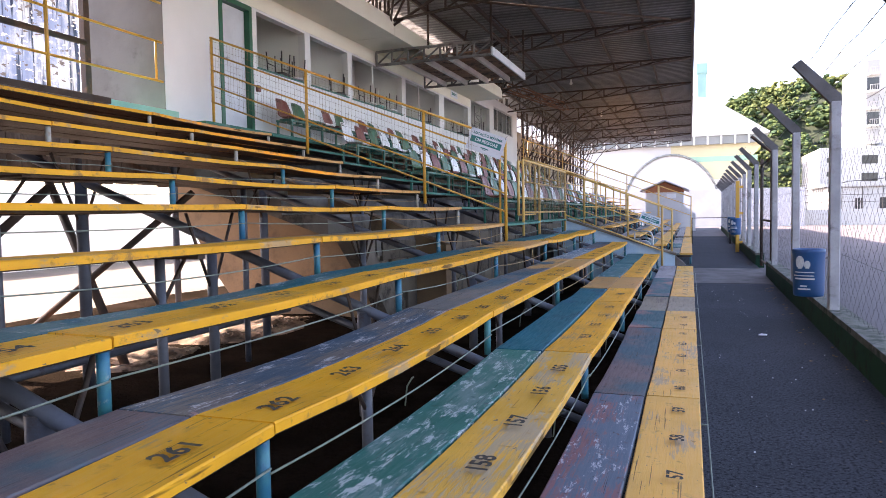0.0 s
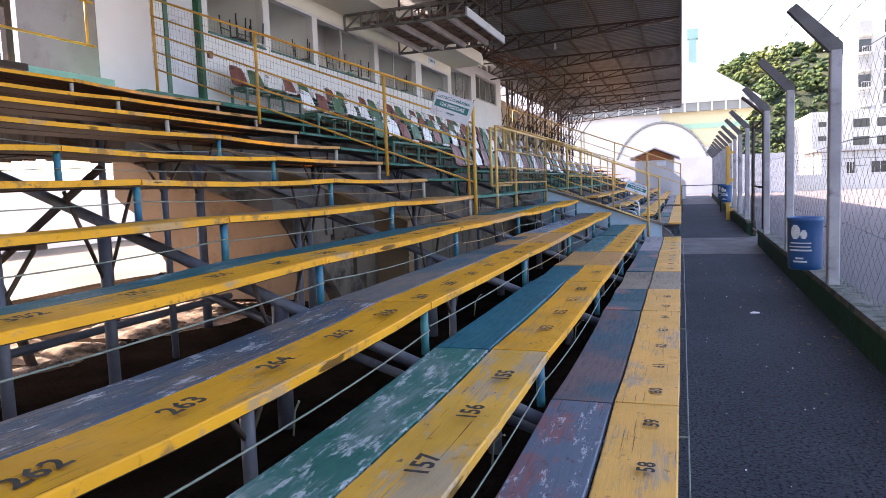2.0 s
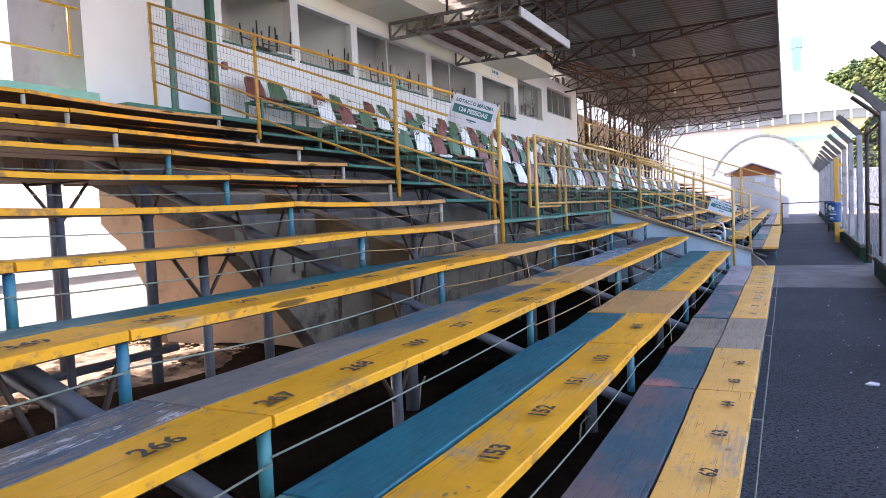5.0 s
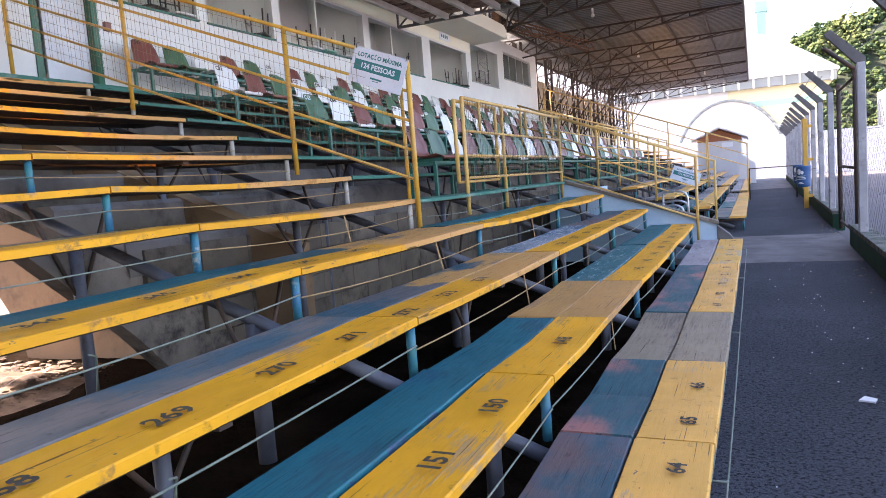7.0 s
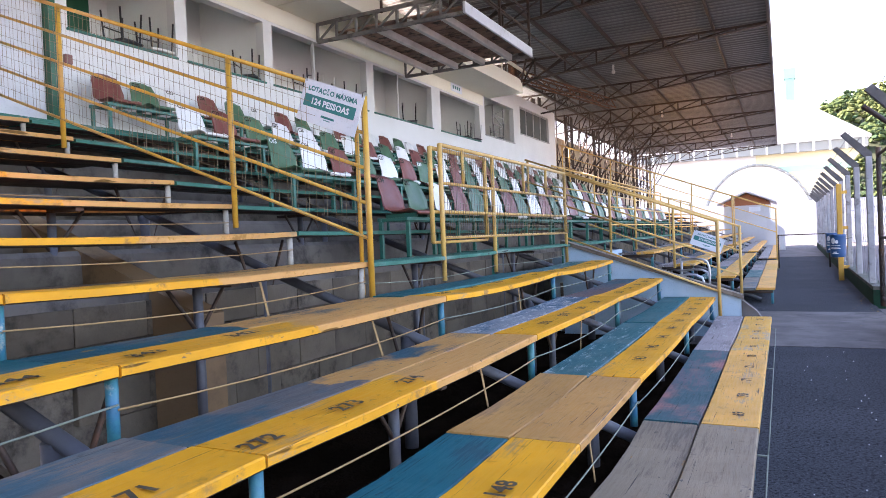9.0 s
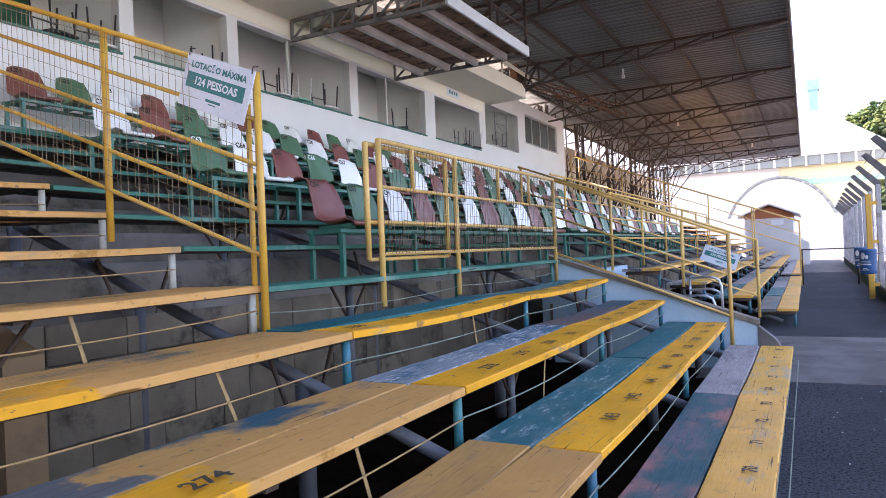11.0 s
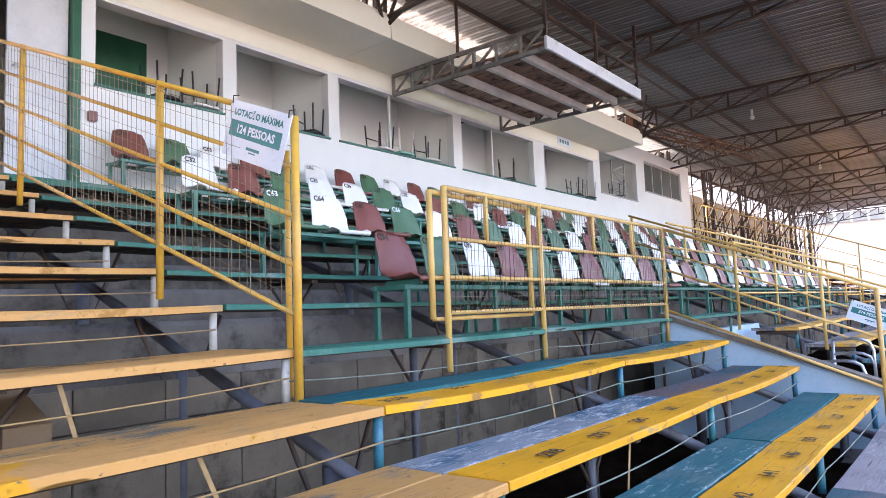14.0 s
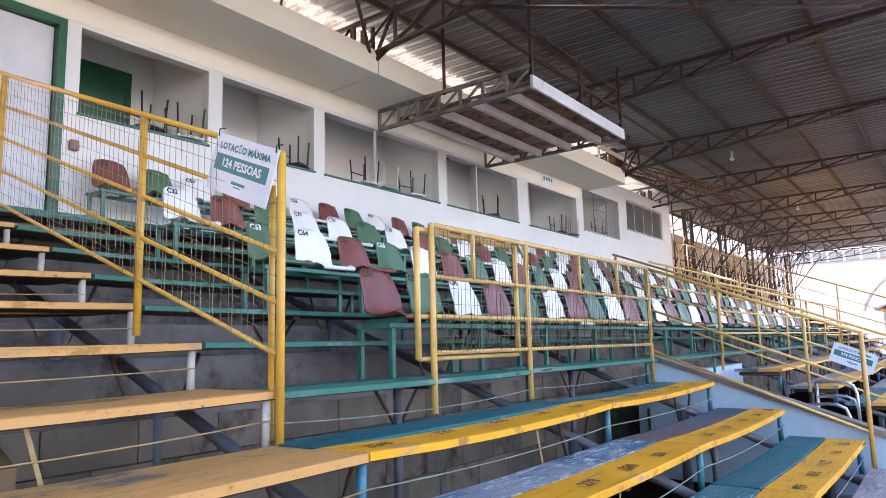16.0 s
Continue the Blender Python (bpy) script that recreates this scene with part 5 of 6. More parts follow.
SHELL = {c: chair_shell(M["seat_" + c]) for c in ("brown", "green", "white")}
COLOURS = ("brown", "green", "white")
bm = B()
box(bm, 0.02, 0.36, -0.02, 0.02, -0.05, -0.012)
BASE = mesh_of("base", bm, M["green_steel"])
LAB = {"brown": "red-brown moulded plastic stadium chair with faded number", "green": "dark green moulded plastic stadium chair with faded number", "white": "white moulded plastic stadium chair with black number"}
CH = [(6, 11.46, 94), (8, 11.43, 63), (10, 11.41, 32), (12, 11.37, 1)]
for r, (k, ystart, num) in enumerate(CH):
    x = front(k) - 0.0
    xs = -3.33 - 1.33 * r
    zs = 1.765 + (2 * RISE + 0.014) * r
    n = int((Y_CH1 - ystart) / 0.56)
    # green bar frame of this row
    fr = thing("chair_frame", "green steel bar frame carrying a row of chairs", "frame", "chair frames", at=(xs, ystart, zs - 0.3))
    bm = B()
    for dx in (0.04, 0.34):
        box(bm, xs + dx - 0.02, xs + dx + 0.02, ystart - 0.28, Y_CH1, zs - 0.085, zs - 0.05, 0.004)
    part("bar", bm, M["green_steel"], fr)
    yy, j = ystart - 0.24, 0
    while yy < Y_CH1:
        for dx in (0.04, 0.34):
            bm = B()
            zf = level(k - 1) if dx > 0.2 else level(k - 1)
            box(bm, xs + dx - 0.018, xs + dx + 0.018, yy - 0.018, yy + 0.018, zf - 0.02, zs - 0.085)
            part("leg", bm, M["green_steel"], fr)
        bm = B()
        box(bm, xs + 0.06, xs + 0.32, yy - 0.016, yy + 0.016, zs - 0.085, zs - 0.055)
        part("crossbar", bm, M["green_steel"], fr)
        yy += 1.12
    for i in range(n):
        col = "white" if (r, i) == (2, 4) else COLOURS[(i + (0, 1, 2, 0)[r]) % 3]
        rnd = random.Random(r * 1000 + i)
        y = ystart + 0.56 * i
        ch = thing("stadium_chair", LAB[col], "chair", "plastic chairs of the upper block")
        part("shell", SHELL[col], None, ch)
        for dy in (-0.12, 0.12):
            part("base", BASE, None, ch).location.y = dy
        if i < 16:
            m = flat((0, 1, 0), (-0.26, 0, 0.965), (-0.062, -0.06, 0.345))
            words("C%02d" % (num + i), 0.075, m, M["bin_print"] if (col == "green" and r == 1) else M["ink"], ch, "stencil_number")
        ch.matrix_world = pose(xs + rnd.uniform(-0.012, 0.012), y + rnd.uniform(-0.015, 0.015), zs + rnd.uniform(-0.004, 0.004), 0, rnd.uniform(-2.5, 2.5), rnd.uniform(-4, 4))

# ---------------------------------------------------------------- roof
def roof_sheet(name, y0, y1, xs, mat, label):
    bm = B()
    pitch = 0.26
    n = int((y1 - y0) / pitch * 8)
    prev = None
    for i in range(n + 1):
        y = y0 + (y1 - y0) * i / n
        ph = y / pitch % 1.0
        w = 0.036 if ph < 0.2 else (-0.03 if 0.42 < ph < 0.78 else 0.0)
        row = [bm.verts.new((x, y, roof_z(x) + w)) for x in xs]
        if prev:
            for j in range(len(xs) - 1):
                bm.faces.new((prev[j], row[j], row[j + 1], prev[j + 1]))
        prev = row
    tagged(part(name, bm, mat), label, "roof", kind="structure")


roof_sheet("ceiling_roof", ROOF_Y0, ROOF_Y1, (0.1, -4.5, -7.35), M["roof"], "aged grey corrugated zinc roof sheets")
roof_sheet("ceiling_roof_rear", ROOF_Y0, 9.0, (-7.35, -9.3), M["roof"], "aged grey corrugated zinc roof sheets")
# Added translucent strip: brightens the roof sheets lit through the rear gap.
roof_sheet("ceiling_roof_glow", 9.0, 26.0, (-7.35, -9.3), M["gap_glow"], "pale ribbed roof sheets above the cabins, made to glow")
roof_sheet("ceiling_roof_far", 26.0, ROOF_Y1, (-7.35, -9.3), M["roof"], "aged grey corrugated zinc roof sheets")
for x in (0.06, -1.25, -2.6, -3.9, -5.2, -6.5, -7.8, -9.1):
    bm = B()
    box(bm, x - 0.03, x + 0.03, ROOF_Y0, ROOF_Y1, roof_z(x) - 0.13, roof_z(x) - 0.03)
    tagged(part("purlin", bm, M["truss_rust"]), "rusty steel purlin under the roof sheets", "beam", "roof purlins")
bm = B()
box(bm, 0.07, 0.12, ROOF_Y0, ROOF_Y1, roof_z(0) - 0.10, roof_z(0) + 0.05)
tagged(part("roof_edge", bm, M["grey_paint"]), "grey steel edge strip of the roof", "trim", kind="structure")


def truss_low(x):
    return 6.68 + x * 0.088


ty = 0.1 - 5.0
while ty < 56:
    tr = thing("roof_truss", "rusty steel roof truss tapering to the front edge", "truss", "roof trusses", at=(-4, ty, 6.5))
    bm = B()
    box(bm, -9.0, 0.05, ty - 0.03, ty + 0.03, roof_z(-4) - 0.21, roof_z(-4) - 0.15)
    part("top_chord", bm, M["truss_rust"], tr)
    bm = B()
    for s in (-0.03, 0.03):
        tube(bm, (-9.0, ty + s, truss_low(-9.0)), (0.0, ty + s, truss_low(-0.4)), 0.027, 6)
    part("bottom_chord", bm, M["truss_rust"], tr)
    xs = [-0.7 - 0.92 * i for i in range(10)]
    for i, x in enumerate(xs):
        bm = B()
        box(bm, x - 0.022, x + 0.022, ty - 0.022, ty + 0.022, truss_low(x), roof_z(-4) - 0.18)
        part("strut", bm, M["truss_rust"], tr)
        if i + 1 < len(xs):
            bm = B()
            tube(bm, (x, ty, roof_z(-4) - 0.18), (xs[i + 1], ty, truss_low(xs[i + 1])), 0.023, 6)
            part("diagonal", bm, M["truss_rust"], tr)
    # column and slanting stay at the back
    zf = 6.1 if Y_CABIN < ty < Y_CABIN_END else 2.9
    bm = B()
    xb = -6.78 if 9 < ty < 26 else (-7.75 if 26 < ty < Y_CABIN_END else -7.95)
    for dx, dy in ((0, -0.1), (0, 0.1), (-0.22, -0.1), (-0.22, 0.1)):
        box(bm, xb + dx - 0.025, xb + dx + 0.025, ty + dy - 0.025, ty + dy + 0.025, zf - (0.3 if 9 < ty < 26 else 0), 6.6)
    z = zf
    j = 0
    while z + 0.25 < 6.6:
        for dy in (-0.1, 0.1):
            tube(bm, (xb if j % 2 else xb - 0.22, ty + dy, z), (xb - 0.22 if j % 2 else xb, ty + dy, z + 0.25), 0.012, 5)
        z += 0.25
        j += 1
    part("column", bm, M["truss_rust"], tr)
    bm = B()
    if 26 < ty < Y_CABIN_END:
        tube(bm, (-7.6, ty, 6.2), (-6.2, ty, 6.62), 0.03, 8)
    elif 9 < ty < 26:
        tube(bm, (-6.68, ty, 5.95), (-5.2, ty, 6.65), 0.035, 8)
        tube(bm, (-6.68, ty, 5.95), (-6.2, ty, 6.75), 0.03, 8)
        tube(bm, (-6.68, ty - 0.05, 5.98), (-6.0, ty - 1.2, 6.7), 0.03, 8)
    else:
        if ty < 45:
            tube(bm, (-7.9, ty, 3.3), (-5.0, ty, 6.45), 0.04, 8)
        tube(bm, (-7.9, ty, 4.3), (-6.2, ty, 6.4), 0.03, 8)
        tube(bm, (-7.9, ty, 3.4), (-7.9, ty + 2.4, 6.3), 0.025, 8)
    part("stay", bm, M["truss_rust"], tr)
    ty += 5.0
# long lattice girders at the back of the roof
for x, z in ((-6.9, 6.25), (-5.1, 6.35)):
    g = thing("lattice_girder", "rusty lattice girder along the roof", "girder", "lattice girders", at=(x, 35, z))
    y0 = 25.0 if x < -6 else -6.0
    bm = B()
    if x < -6:
        for dz in (0, 0.32):
            box(bm, x - 0.03, x + 0.03, y0, 55.5, z + dz - 0.025, z + dz + 0.025)
        for i in range(int((55 - y0) / 0.5)):
            a = y0 + i * 0.5
            tube(bm, (x, a, z + (0.32 if i % 2 else 0)), (x, a + 0.5, z + (0 if i % 2 else 0.32)), 0.012, 5)
    else:
        box(bm, x - 0.02, x + 0.02, y0, 55.5, z - 0.02, z + 0.02)
    part("web", bm, M["truss_rust"], g)
# outrigger lattice beam at the cabins' end
g = thing("outrigger_beam", "rusty lattice beam reaching out from the cabins", "girder", at=(-6, 27, 6.2))
P0, P1 = Vector((-6.85, 24.8, 6.12)), Vector((-5.25, 30.6, 5.97))
side = Vector((0.22, -0.06, 0))
bm = B()
for dz in (0, 0.26):
    for w in (0, 1):
        o = side * w + Vector((0, 0, dz))
        tube(bm, P0 + o, P1 + o, 0.026, 6)
for i in range(16):
    for w in (0, 1):
        p, q = P0.lerp(P1, i / 16) + side * w, P0.lerp(P1, (i + 1) / 16) + side * w
        p.z += 0.26 if i % 2 else 0
        q.z += 0 if i % 2 else 0.26
        tube(bm, p, q, 0.015, 5)
part("web", bm, M["rust_steel"], g)
bm = B()
box(bm, -6.92, -6.72, 24.72, 24.9, 6.1, 6.7)
part("bracket", bm, M["rust_steel"], g)
# flat wind brace across two bays
bm = B()
tube(bm, (-5.2, 15.38, 6.49), (-0.5, 19.42, 6.555), 0.03, 6)
tagged(part("wind_brace", bm, M["steel_dark"]), "rusty steel wind brace under the roof", "brace")
# stays and beige sheets behind the far block
ribbed("wall_sheet_far", Y_CABIN_END, 55.5, 2.4, 5.95, -9.0, M["beige_sheet"], "beige ribbed metal sheets behind the far block", 0.32, 0.03)
for i in range(19):
    y = 32.4 + i * 1.25
    bm = B()
    tube(bm, (-8.2, y, 2.8), (-8.2, y, 6.7), 0.03, 6)
    tube(bm, (-8.2, y, 3.4), (-7.2, y + 1.1, 6.4), 0.022, 6)
    tube(bm, (-8.2, y, 4.6), (-8.2, y + 1.25, 4.6), 0.022, 6)
    tube(bm, (-8.2, y, 5.4), (-8.2, y + 1.25, 3.4), 0.016, 6)
    tagged(part("back_stay", bm, M["steel_dark"]), "dark rusty steel stay behind the far block", "steel frame", "rear stays")
# hanging lamps
for x, y in ((-4.49, 27.82), (-4.49, 37.8), (-2.2, 47.8)):
    l = thing("roof_lamp", "small white bulb lamp hanging under the roof", "lamp", "roof lamps", at=(x, y, 6.6))
    bm = B()
    tube(bm, (x, y, 6.68), (x, y, 6.85), 0.035, 10)
    part("holder", bm, M["lamp_white"], l)
    bm = B()
    bmesh.ops.create_uvsphere(bm, u_segments=12, v_segments=8, radius=0.06, matrix=Matrix.Translation((x, y, 6.62)))
    for f in bm.faces:
        f.smooth = True
    part("bulb", bm, M["lamp_white"], l)
l = thing("flood_lamp", "white flood lamp on the canopy upstand", "lamp", at=(-6.5, 13.2, 6.3))
bm = B()
bmesh.ops.create_uvsphere(bm, u_segments=14, v_segments=8, radius=0.11, matrix=Matrix.Translation((-6.5, 13.2, 6.34)) @ Matrix.Diagonal((0.8, 1.0, 1.25, 1)))
part("bulb", bm, M["lamp_white"], l)
bm = B()
tube(bm, (-6.62, 13.2, 6.1), (-6.55, 13.2, 6.26), 0.02, 6)
part("bracket", bm, M["dark_tube"], l)

# ---------------------------------------------------------------- hung platform
PX0, PX1, PY0, PY1, PZ = -7.64, -4.56, 16.3, 19.72, 5.36
pf = thing("hung_platform", "steel camera platform hung from the roof before the cabins", "platform", at=(-6, 18, PZ))
for y in (PY0, PY1):
    bm = B()
    for z in (PZ, PZ + 0.34):
        box(bm, PX0, PX1, y - 0.03, y + 0.03, z - 0.03, z + 0.03)
    nseg = 7
    for i in range(nseg + 1):
        x = PX0 + (PX1 - PX0) * i / nseg
        box(bm, x - 0.022, x + 0.022, y - 0.025, y + 0.025, PZ, PZ + 0.34)
        if i < nseg:
            tube(bm, (x, y, PZ), (x + (PX1 - PX0) / nseg, y, PZ + 0.34), 0.024, 6)
    part("side_truss", bm, M["truss_grey"], pf)
for i in range(14):
    a, b = PY0 + (PY1 - PY0) * i / 14, PY0 + (PY1 - PY0) * (i + 1) / 14
    bm = B()
    box(bm, PX0 + 0.45, PX1, a + 0.008, b - 0.008, PZ + 0.10 + 0.008 * (i % 2), PZ + 0.13 + 0.008 * (i % 2))
    part("plank", bm, M["plat_wood"], pf)
for x in (-6.95, -6.3, -5.65, -5.0):
    bm = B()
    box(bm, x - 0.05, x + 0.05, PY0 + 0.03, PY1 - 0.03, PZ - 0.03, PZ + 0.10, 0.01)
    part("joist", bm, M["joist_paint"], pf)
bm = B()
box(bm, PX1, PX1 + 0.05, PY0 - 0.05, PY1 + 0.05, PZ - 0.02, PZ + 0.18, 0.006)
part("fascia", bm, M["pale_paint"], pf, "pale grey channel fascia")
for y in (PY0, PY0 + 1.7, PY1):
    bm = B()
    box(bm, PX1 - 0.02, PX1 + 0.03, y - 0.025, y + 0.025, PZ + 0.18, roof_z(PX1) - 0.1 if y != PY0 + 1.7 else PZ + 1.0)
    part("hanger", bm, M["steel_dark"], pf)
bm = B()
for z in (PZ + 0.55, PZ + 0.95):
    tube(bm, (PX1, PY0, z), (PX1, PY1, z), 0.018, 6)
part("hand_rail", bm, M["steel_dark"], pf)
bm = B()
tube(bm, (-6.2, PY0, PZ + 0.3), (-6.2, PY0, 6.8), 0.03, 6)
part("hanger", bm, M["steel_dark"], pf)

# ---------------------------------------------------------------- field fence
def fence_post(y, mat="post_white"):
    x = kerb_x(y) + 0.055
    p = thing("fence_post", "whitewashed concrete fence post with slanting top arm", "fence post", "fence posts", at=(x, y, 0.33))
    bm = B()
    box(bm, x - 0.055, x + 0.055, y - 0.055, y + 0.055, 0.3, 2.68, 0.012)
    part("shaft", bm, M[mat], p)
    bm = B()
    prism(bm, [(x - 0.06, 2.66), (x + 0.06, 2.62), (x + 0.055, 2.74), (x - 0.36, 3.16), (x - 0.44, 3.10)], "y", y - 0.05, y + 0.05)
    part("arm", bm, M["post_arm"], p, "dark bare concrete arm")
    return p


ys = [-1.2, 2.1, 5.4, 8.75, 12.1, 15.4] + [20.3 + 2.75 * i for i in range(12)]
for y in ys:
    fence_post(y)
# wire netting: zigzag wires, near part fine
def netting(y0, y1, step, pitch, r, z0, z1):
    bm = B()
    i = 0
    y = y0
    while y < y1:
        n = int((z1 - z0) / pitch)
        pts = []
        for j in range(n + 1):
            pts.append((kerb_x(y) + 0.12 + 0.004 * math.sin(j * 1.3 + i), y + (step * 0.5 if (j + i) % 2 else -step * 0.5) + 0.012 * math.sin(j * 0.31 + i * 0.05), z0 + j * pitch))
        path_tube(bm, pts, r, 3)
        y += step
        i += 1
    return bm


for y0, y1, s, p, r in ((-2.0, 16.4, 0.10, 0.085, 0.0016), (19.7, 52.0, 0.22, 0.19, 0.0022)):
    f = thing("wire_fence", "rusty zigzag wire netting along the field", "fence", "field fence", at=(kerb_x(y0) + 0.13, y0, 0.4))
    part("netting", netting(y0, y1, s, p, r, 0.36, 2.55), M["wire"], f)
    for z in (0.95, 1.75, 2.52):
        bm = B()
        path_tube(bm, [(kerb_x(y0 + (y1 - y0) * t / 16) + 0.115, y0 + (y1 - y0) * t / 16, z - 0.02 * math.sin(t * 1.9)) for t in range(17)], 0.003, 4)
        part("line_wire", bm, M["wire"], f)
    for j, (dx, z) in enumerate(((-0.12, 2.82), (-0.25, 2.95), (-0.38, 3.09))):
        bm = B()
        path_tube(bm, [(kerb_x(y0 + (y1 - y0) * t / 30) + 0.13 + dx, y0 + (y1 - y0) * t / 30, z + 0.02 * math.sin(t * 2.1 + j)) for t in range(31)], 0.004, 4)
        for t in range(int((y1 - y0) / 0.25)):
            yy = y0 + t * 0.25
            xx = kerb_x(yy) + 0.13 + dx
            tube(bm, (xx - 0.015, yy, z - 0.02), (xx + 0.015, yy + 0.01, z + 0.02), 0.0025, 3, False)
        part("barbed_wire", bm, M["wire"], f)
# field gate between the kerbs
g = thing("field_gate", "dark rusty pipe gate in the wire fence", "gate", at=(kerb_x(18), 18, 0.1))
bm = B()
for y in (16.75, 19.45):
    tube(bm, (kerb_x(y) + 0.13, y, 0.0), (kerb_x(y) + 0.13, y, 2.75), 0.04, 10)
for z in (0.15, 1.2, 2.62):
    tube(bm, (kerb_x(16.75) + 0.13, 16.75, z), (kerb_x(19.45) + 0.13, 19.45, z), 0.025, 8)
tube(bm, (kerb_x(16.75) + 0.13, 16.75, 2.72), (kerb_x(16.75) - 0.3, 16.75, 3.1), 0.035, 8)
part("gate_frame", bm, M["steel_dark"], g)
part("netting", netting(16.85, 19.4, 0.12, 0.1, 0.0022, 0.18, 2.6), M["wire"], g)
# yellow gate post on the walkway's far side
g = thing("gate_post", "yellow steel gate post beside the kerb", "gate post", at=(kerb_x(25.6) - 0.1, 25.6, 0))
bm = B()
box(bm, kerb_x(25.6) - 0.22, kerb_x(25.6) - 0.10, 25.55, 25.67, -0.02, 2.45, 0.01)
part("post", bm, M["yellow_pipe"], g)
for z in (0.3, 1.3, 2.2):
    bm = B()
    box(bm, kerb_x(25.6) - 0.10, kerb_x(25.6) + 0.02, 25.57, 25.65, z, z + 0.08)
    part("bracket", bm, M["yellow_pipe"], g)
bm = B()
tube(bm, (0.08, 31.5, 1.12), (1.6, 31.5, 1.12), 0.02, 6)
tube(bm, (1.6, 31.5, -0.1), (1.6, 31.5, 1.14), 0.025, 6)
tube(bm, (0.08, 31.5, -0.1), (0.08, 31.5, 1.14), 0.025, 6)
tagged(part("barrier", bm, M["steel_dark"]), "thin dark barrier bar across the far walkway", "barrier")


# ---------------------------------------------------------------- litter drums
def drum(x, y, z, detail):
    d = thing("litter_drum", "blue plastic litter drum with white print hung on the fence", "litter bin", "litter drums", at=(x, y, z))
    bm = B()
    prof = [(0.150, 0.0), (0.162, 0.012), (0.167, 0.06), (0.172, 0.30), (0.174, 0.50), (0.180, 0.52), (0.180, 0.555), (0.174, 0.56), (0.164, 0.55), (0.158, 0.05)]
    n = 28
    rows = [[bm.verts.new((x + r * math.cos(2 * math.pi * i / n), y + r * math.sin(2 * math.pi * i / n), z + h)) for i in range(n)] for r, h in prof]
    for a, b in zip(rows, rows[1:]):
        for i in range(n):
            bm.faces.new((a[i], a[(i + 1) % n], b[(i + 1) % n], b[i])).smooth = True
    bm.faces.new(rows[0][::-1])
    bm.faces.new(rows[-1])
    part("drum", bm, M["bin_blue"], d)
    # print wraps the side that faces down the walkway
    def patch(a0, a1, z0, z1, bm):
        m = max(2, int((a1 - a0) / 0.12))
        prev = None
        for i in range(m + 1):
            a = a0 + (a1 - a0) * i / m
            rr = 0.1765
            p = bm.verts.new((x + rr * math.cos(a), y + rr * math.sin(a), z + z0))
            q = bm.verts.new((x + rr * math.cos(a), y + rr * math.sin(a), z + z1))
            if prev:
                bm.faces.new((prev[0], p, q, prev[1]))
            prev = (p, q)
    bm = B()
    mid = -2.0
    for j in range(9):
        t = (j + 0.5) / 9 * 2 - 1
        w = 0.30 * math.sqrt(1 - t * t)
        patch(mid - 0.28 - w, mid - 0.28 + w, 0.40 + t * 0.075, 0.40 + t * 0.075 + 0.016, bm)
    part("emblem", bm, M["bin_print"], d, "round white emblem")
    bm = B()
    for j in range(6):
        t = (j + 0.5) / 6 * 2 - 1
        w = 0.19 * math.sqrt(1 - t * t)
        patch(mid + 0.20 - w, mid + 0.20 + w, 0.375 + t * 0.045, 0.375 + t * 0.045 + 0.0155, bm)
    part("emblem", bm, M["bin_print"], d, "round white emblem")
    for j, (w, zz) in enumerate(((0.62, 0.285), (0.75, 0.245), (0.66, 0.205), (0.25, 0.12), (0.4, 0.085))):
        bm = B()
        patch(mid - w, mid + w * (0.8 if j % 2 else 1.0), zz, zz + (0.012 if j in (0, 1) else 0.018), bm)
        part("print_line", bm, M["bin_print"], d, "white print worn past reading")
    bm = B()
    tube(bm, (x + 0.17, y, z + 0.45), (x + 0.30, y, z + 0.47), 0.008, 6)
    part("hook", bm, M["wire"], d)


drum(1.33, 9.12, 0.445, True)
drum(1.44, 25.0, 0.62, False)
drum(1.50, 28.0, 0.62, False)

# paper scraps and dry leaves on the walkway
bm = B()
prism(bm, [(0.76, 8.78), (0.84, 8.76), (0.86, 8.82), (0.80, 8.86)], "z", 0.002, 0.012)
tagged(part("paper_scrap", bm, M["paper"]), "crumpled white paper scrap on the asphalt", "litter")
rnd = random.Random(8)
bm = B()
for i in range(110):
    y = rnd.uniform(3, 24)
    x = kerb_x(y) - abs(rnd.gauss(0, 0.16)) - 0.02
    s, a = rnd.uniform(0.008, 0.028), rnd.uniform(0, 6.28)
    pts = [(x + s * math.cos(a + k) * (1 if k % 2 == 0 else 0.5), y + s * math.sin(a + k) * (1 if k % 2 == 0 else 0.5)) for k in (0, 1.5, 3.1, 4.6)]
    prism(bm, pts, "z", 0.001, 0.006)
tagged(part("dry_leaves", bm, M["dry_leaf"]), "scattered dry leaves along the kerb foot", "leaves", kind="stuff")
bm = B()
for i in range(60):
    x, y, s = rnd.uniform(0.2, 1.3), rnd.uniform(3, 16), rnd.uniform(0.0015, 0.005)
    box(bm, x - s, x + s, y - s, y + s, 0.0, s)
tagged(part("pebbles", bm, M["paper"]), "tiny pale grit on the asphalt", "grit", kind="stuff")


# ---------------------------------------------------------------- beyond the stand
# small house with brick gable
h = thing("house", "small pale house with brick gable and tiled roof", "house", at=(-2.2, 52, 0))
bm = B()
box(bm, -3.05, -0.45, 52, 58, -0.1, 2.75)
part("wall", bm, M["house_wall"], h)
bm = B()
prism(bm, [(-3.05, 2.75), (-0.45, 2.75), (-0.45, 2.95), (-1.72, 3.48), (-3.05, 2.95)], "y", 52.0, 58)
part("gable", bm, M["brick"], h, "red-brown brick gable")
bm = B()
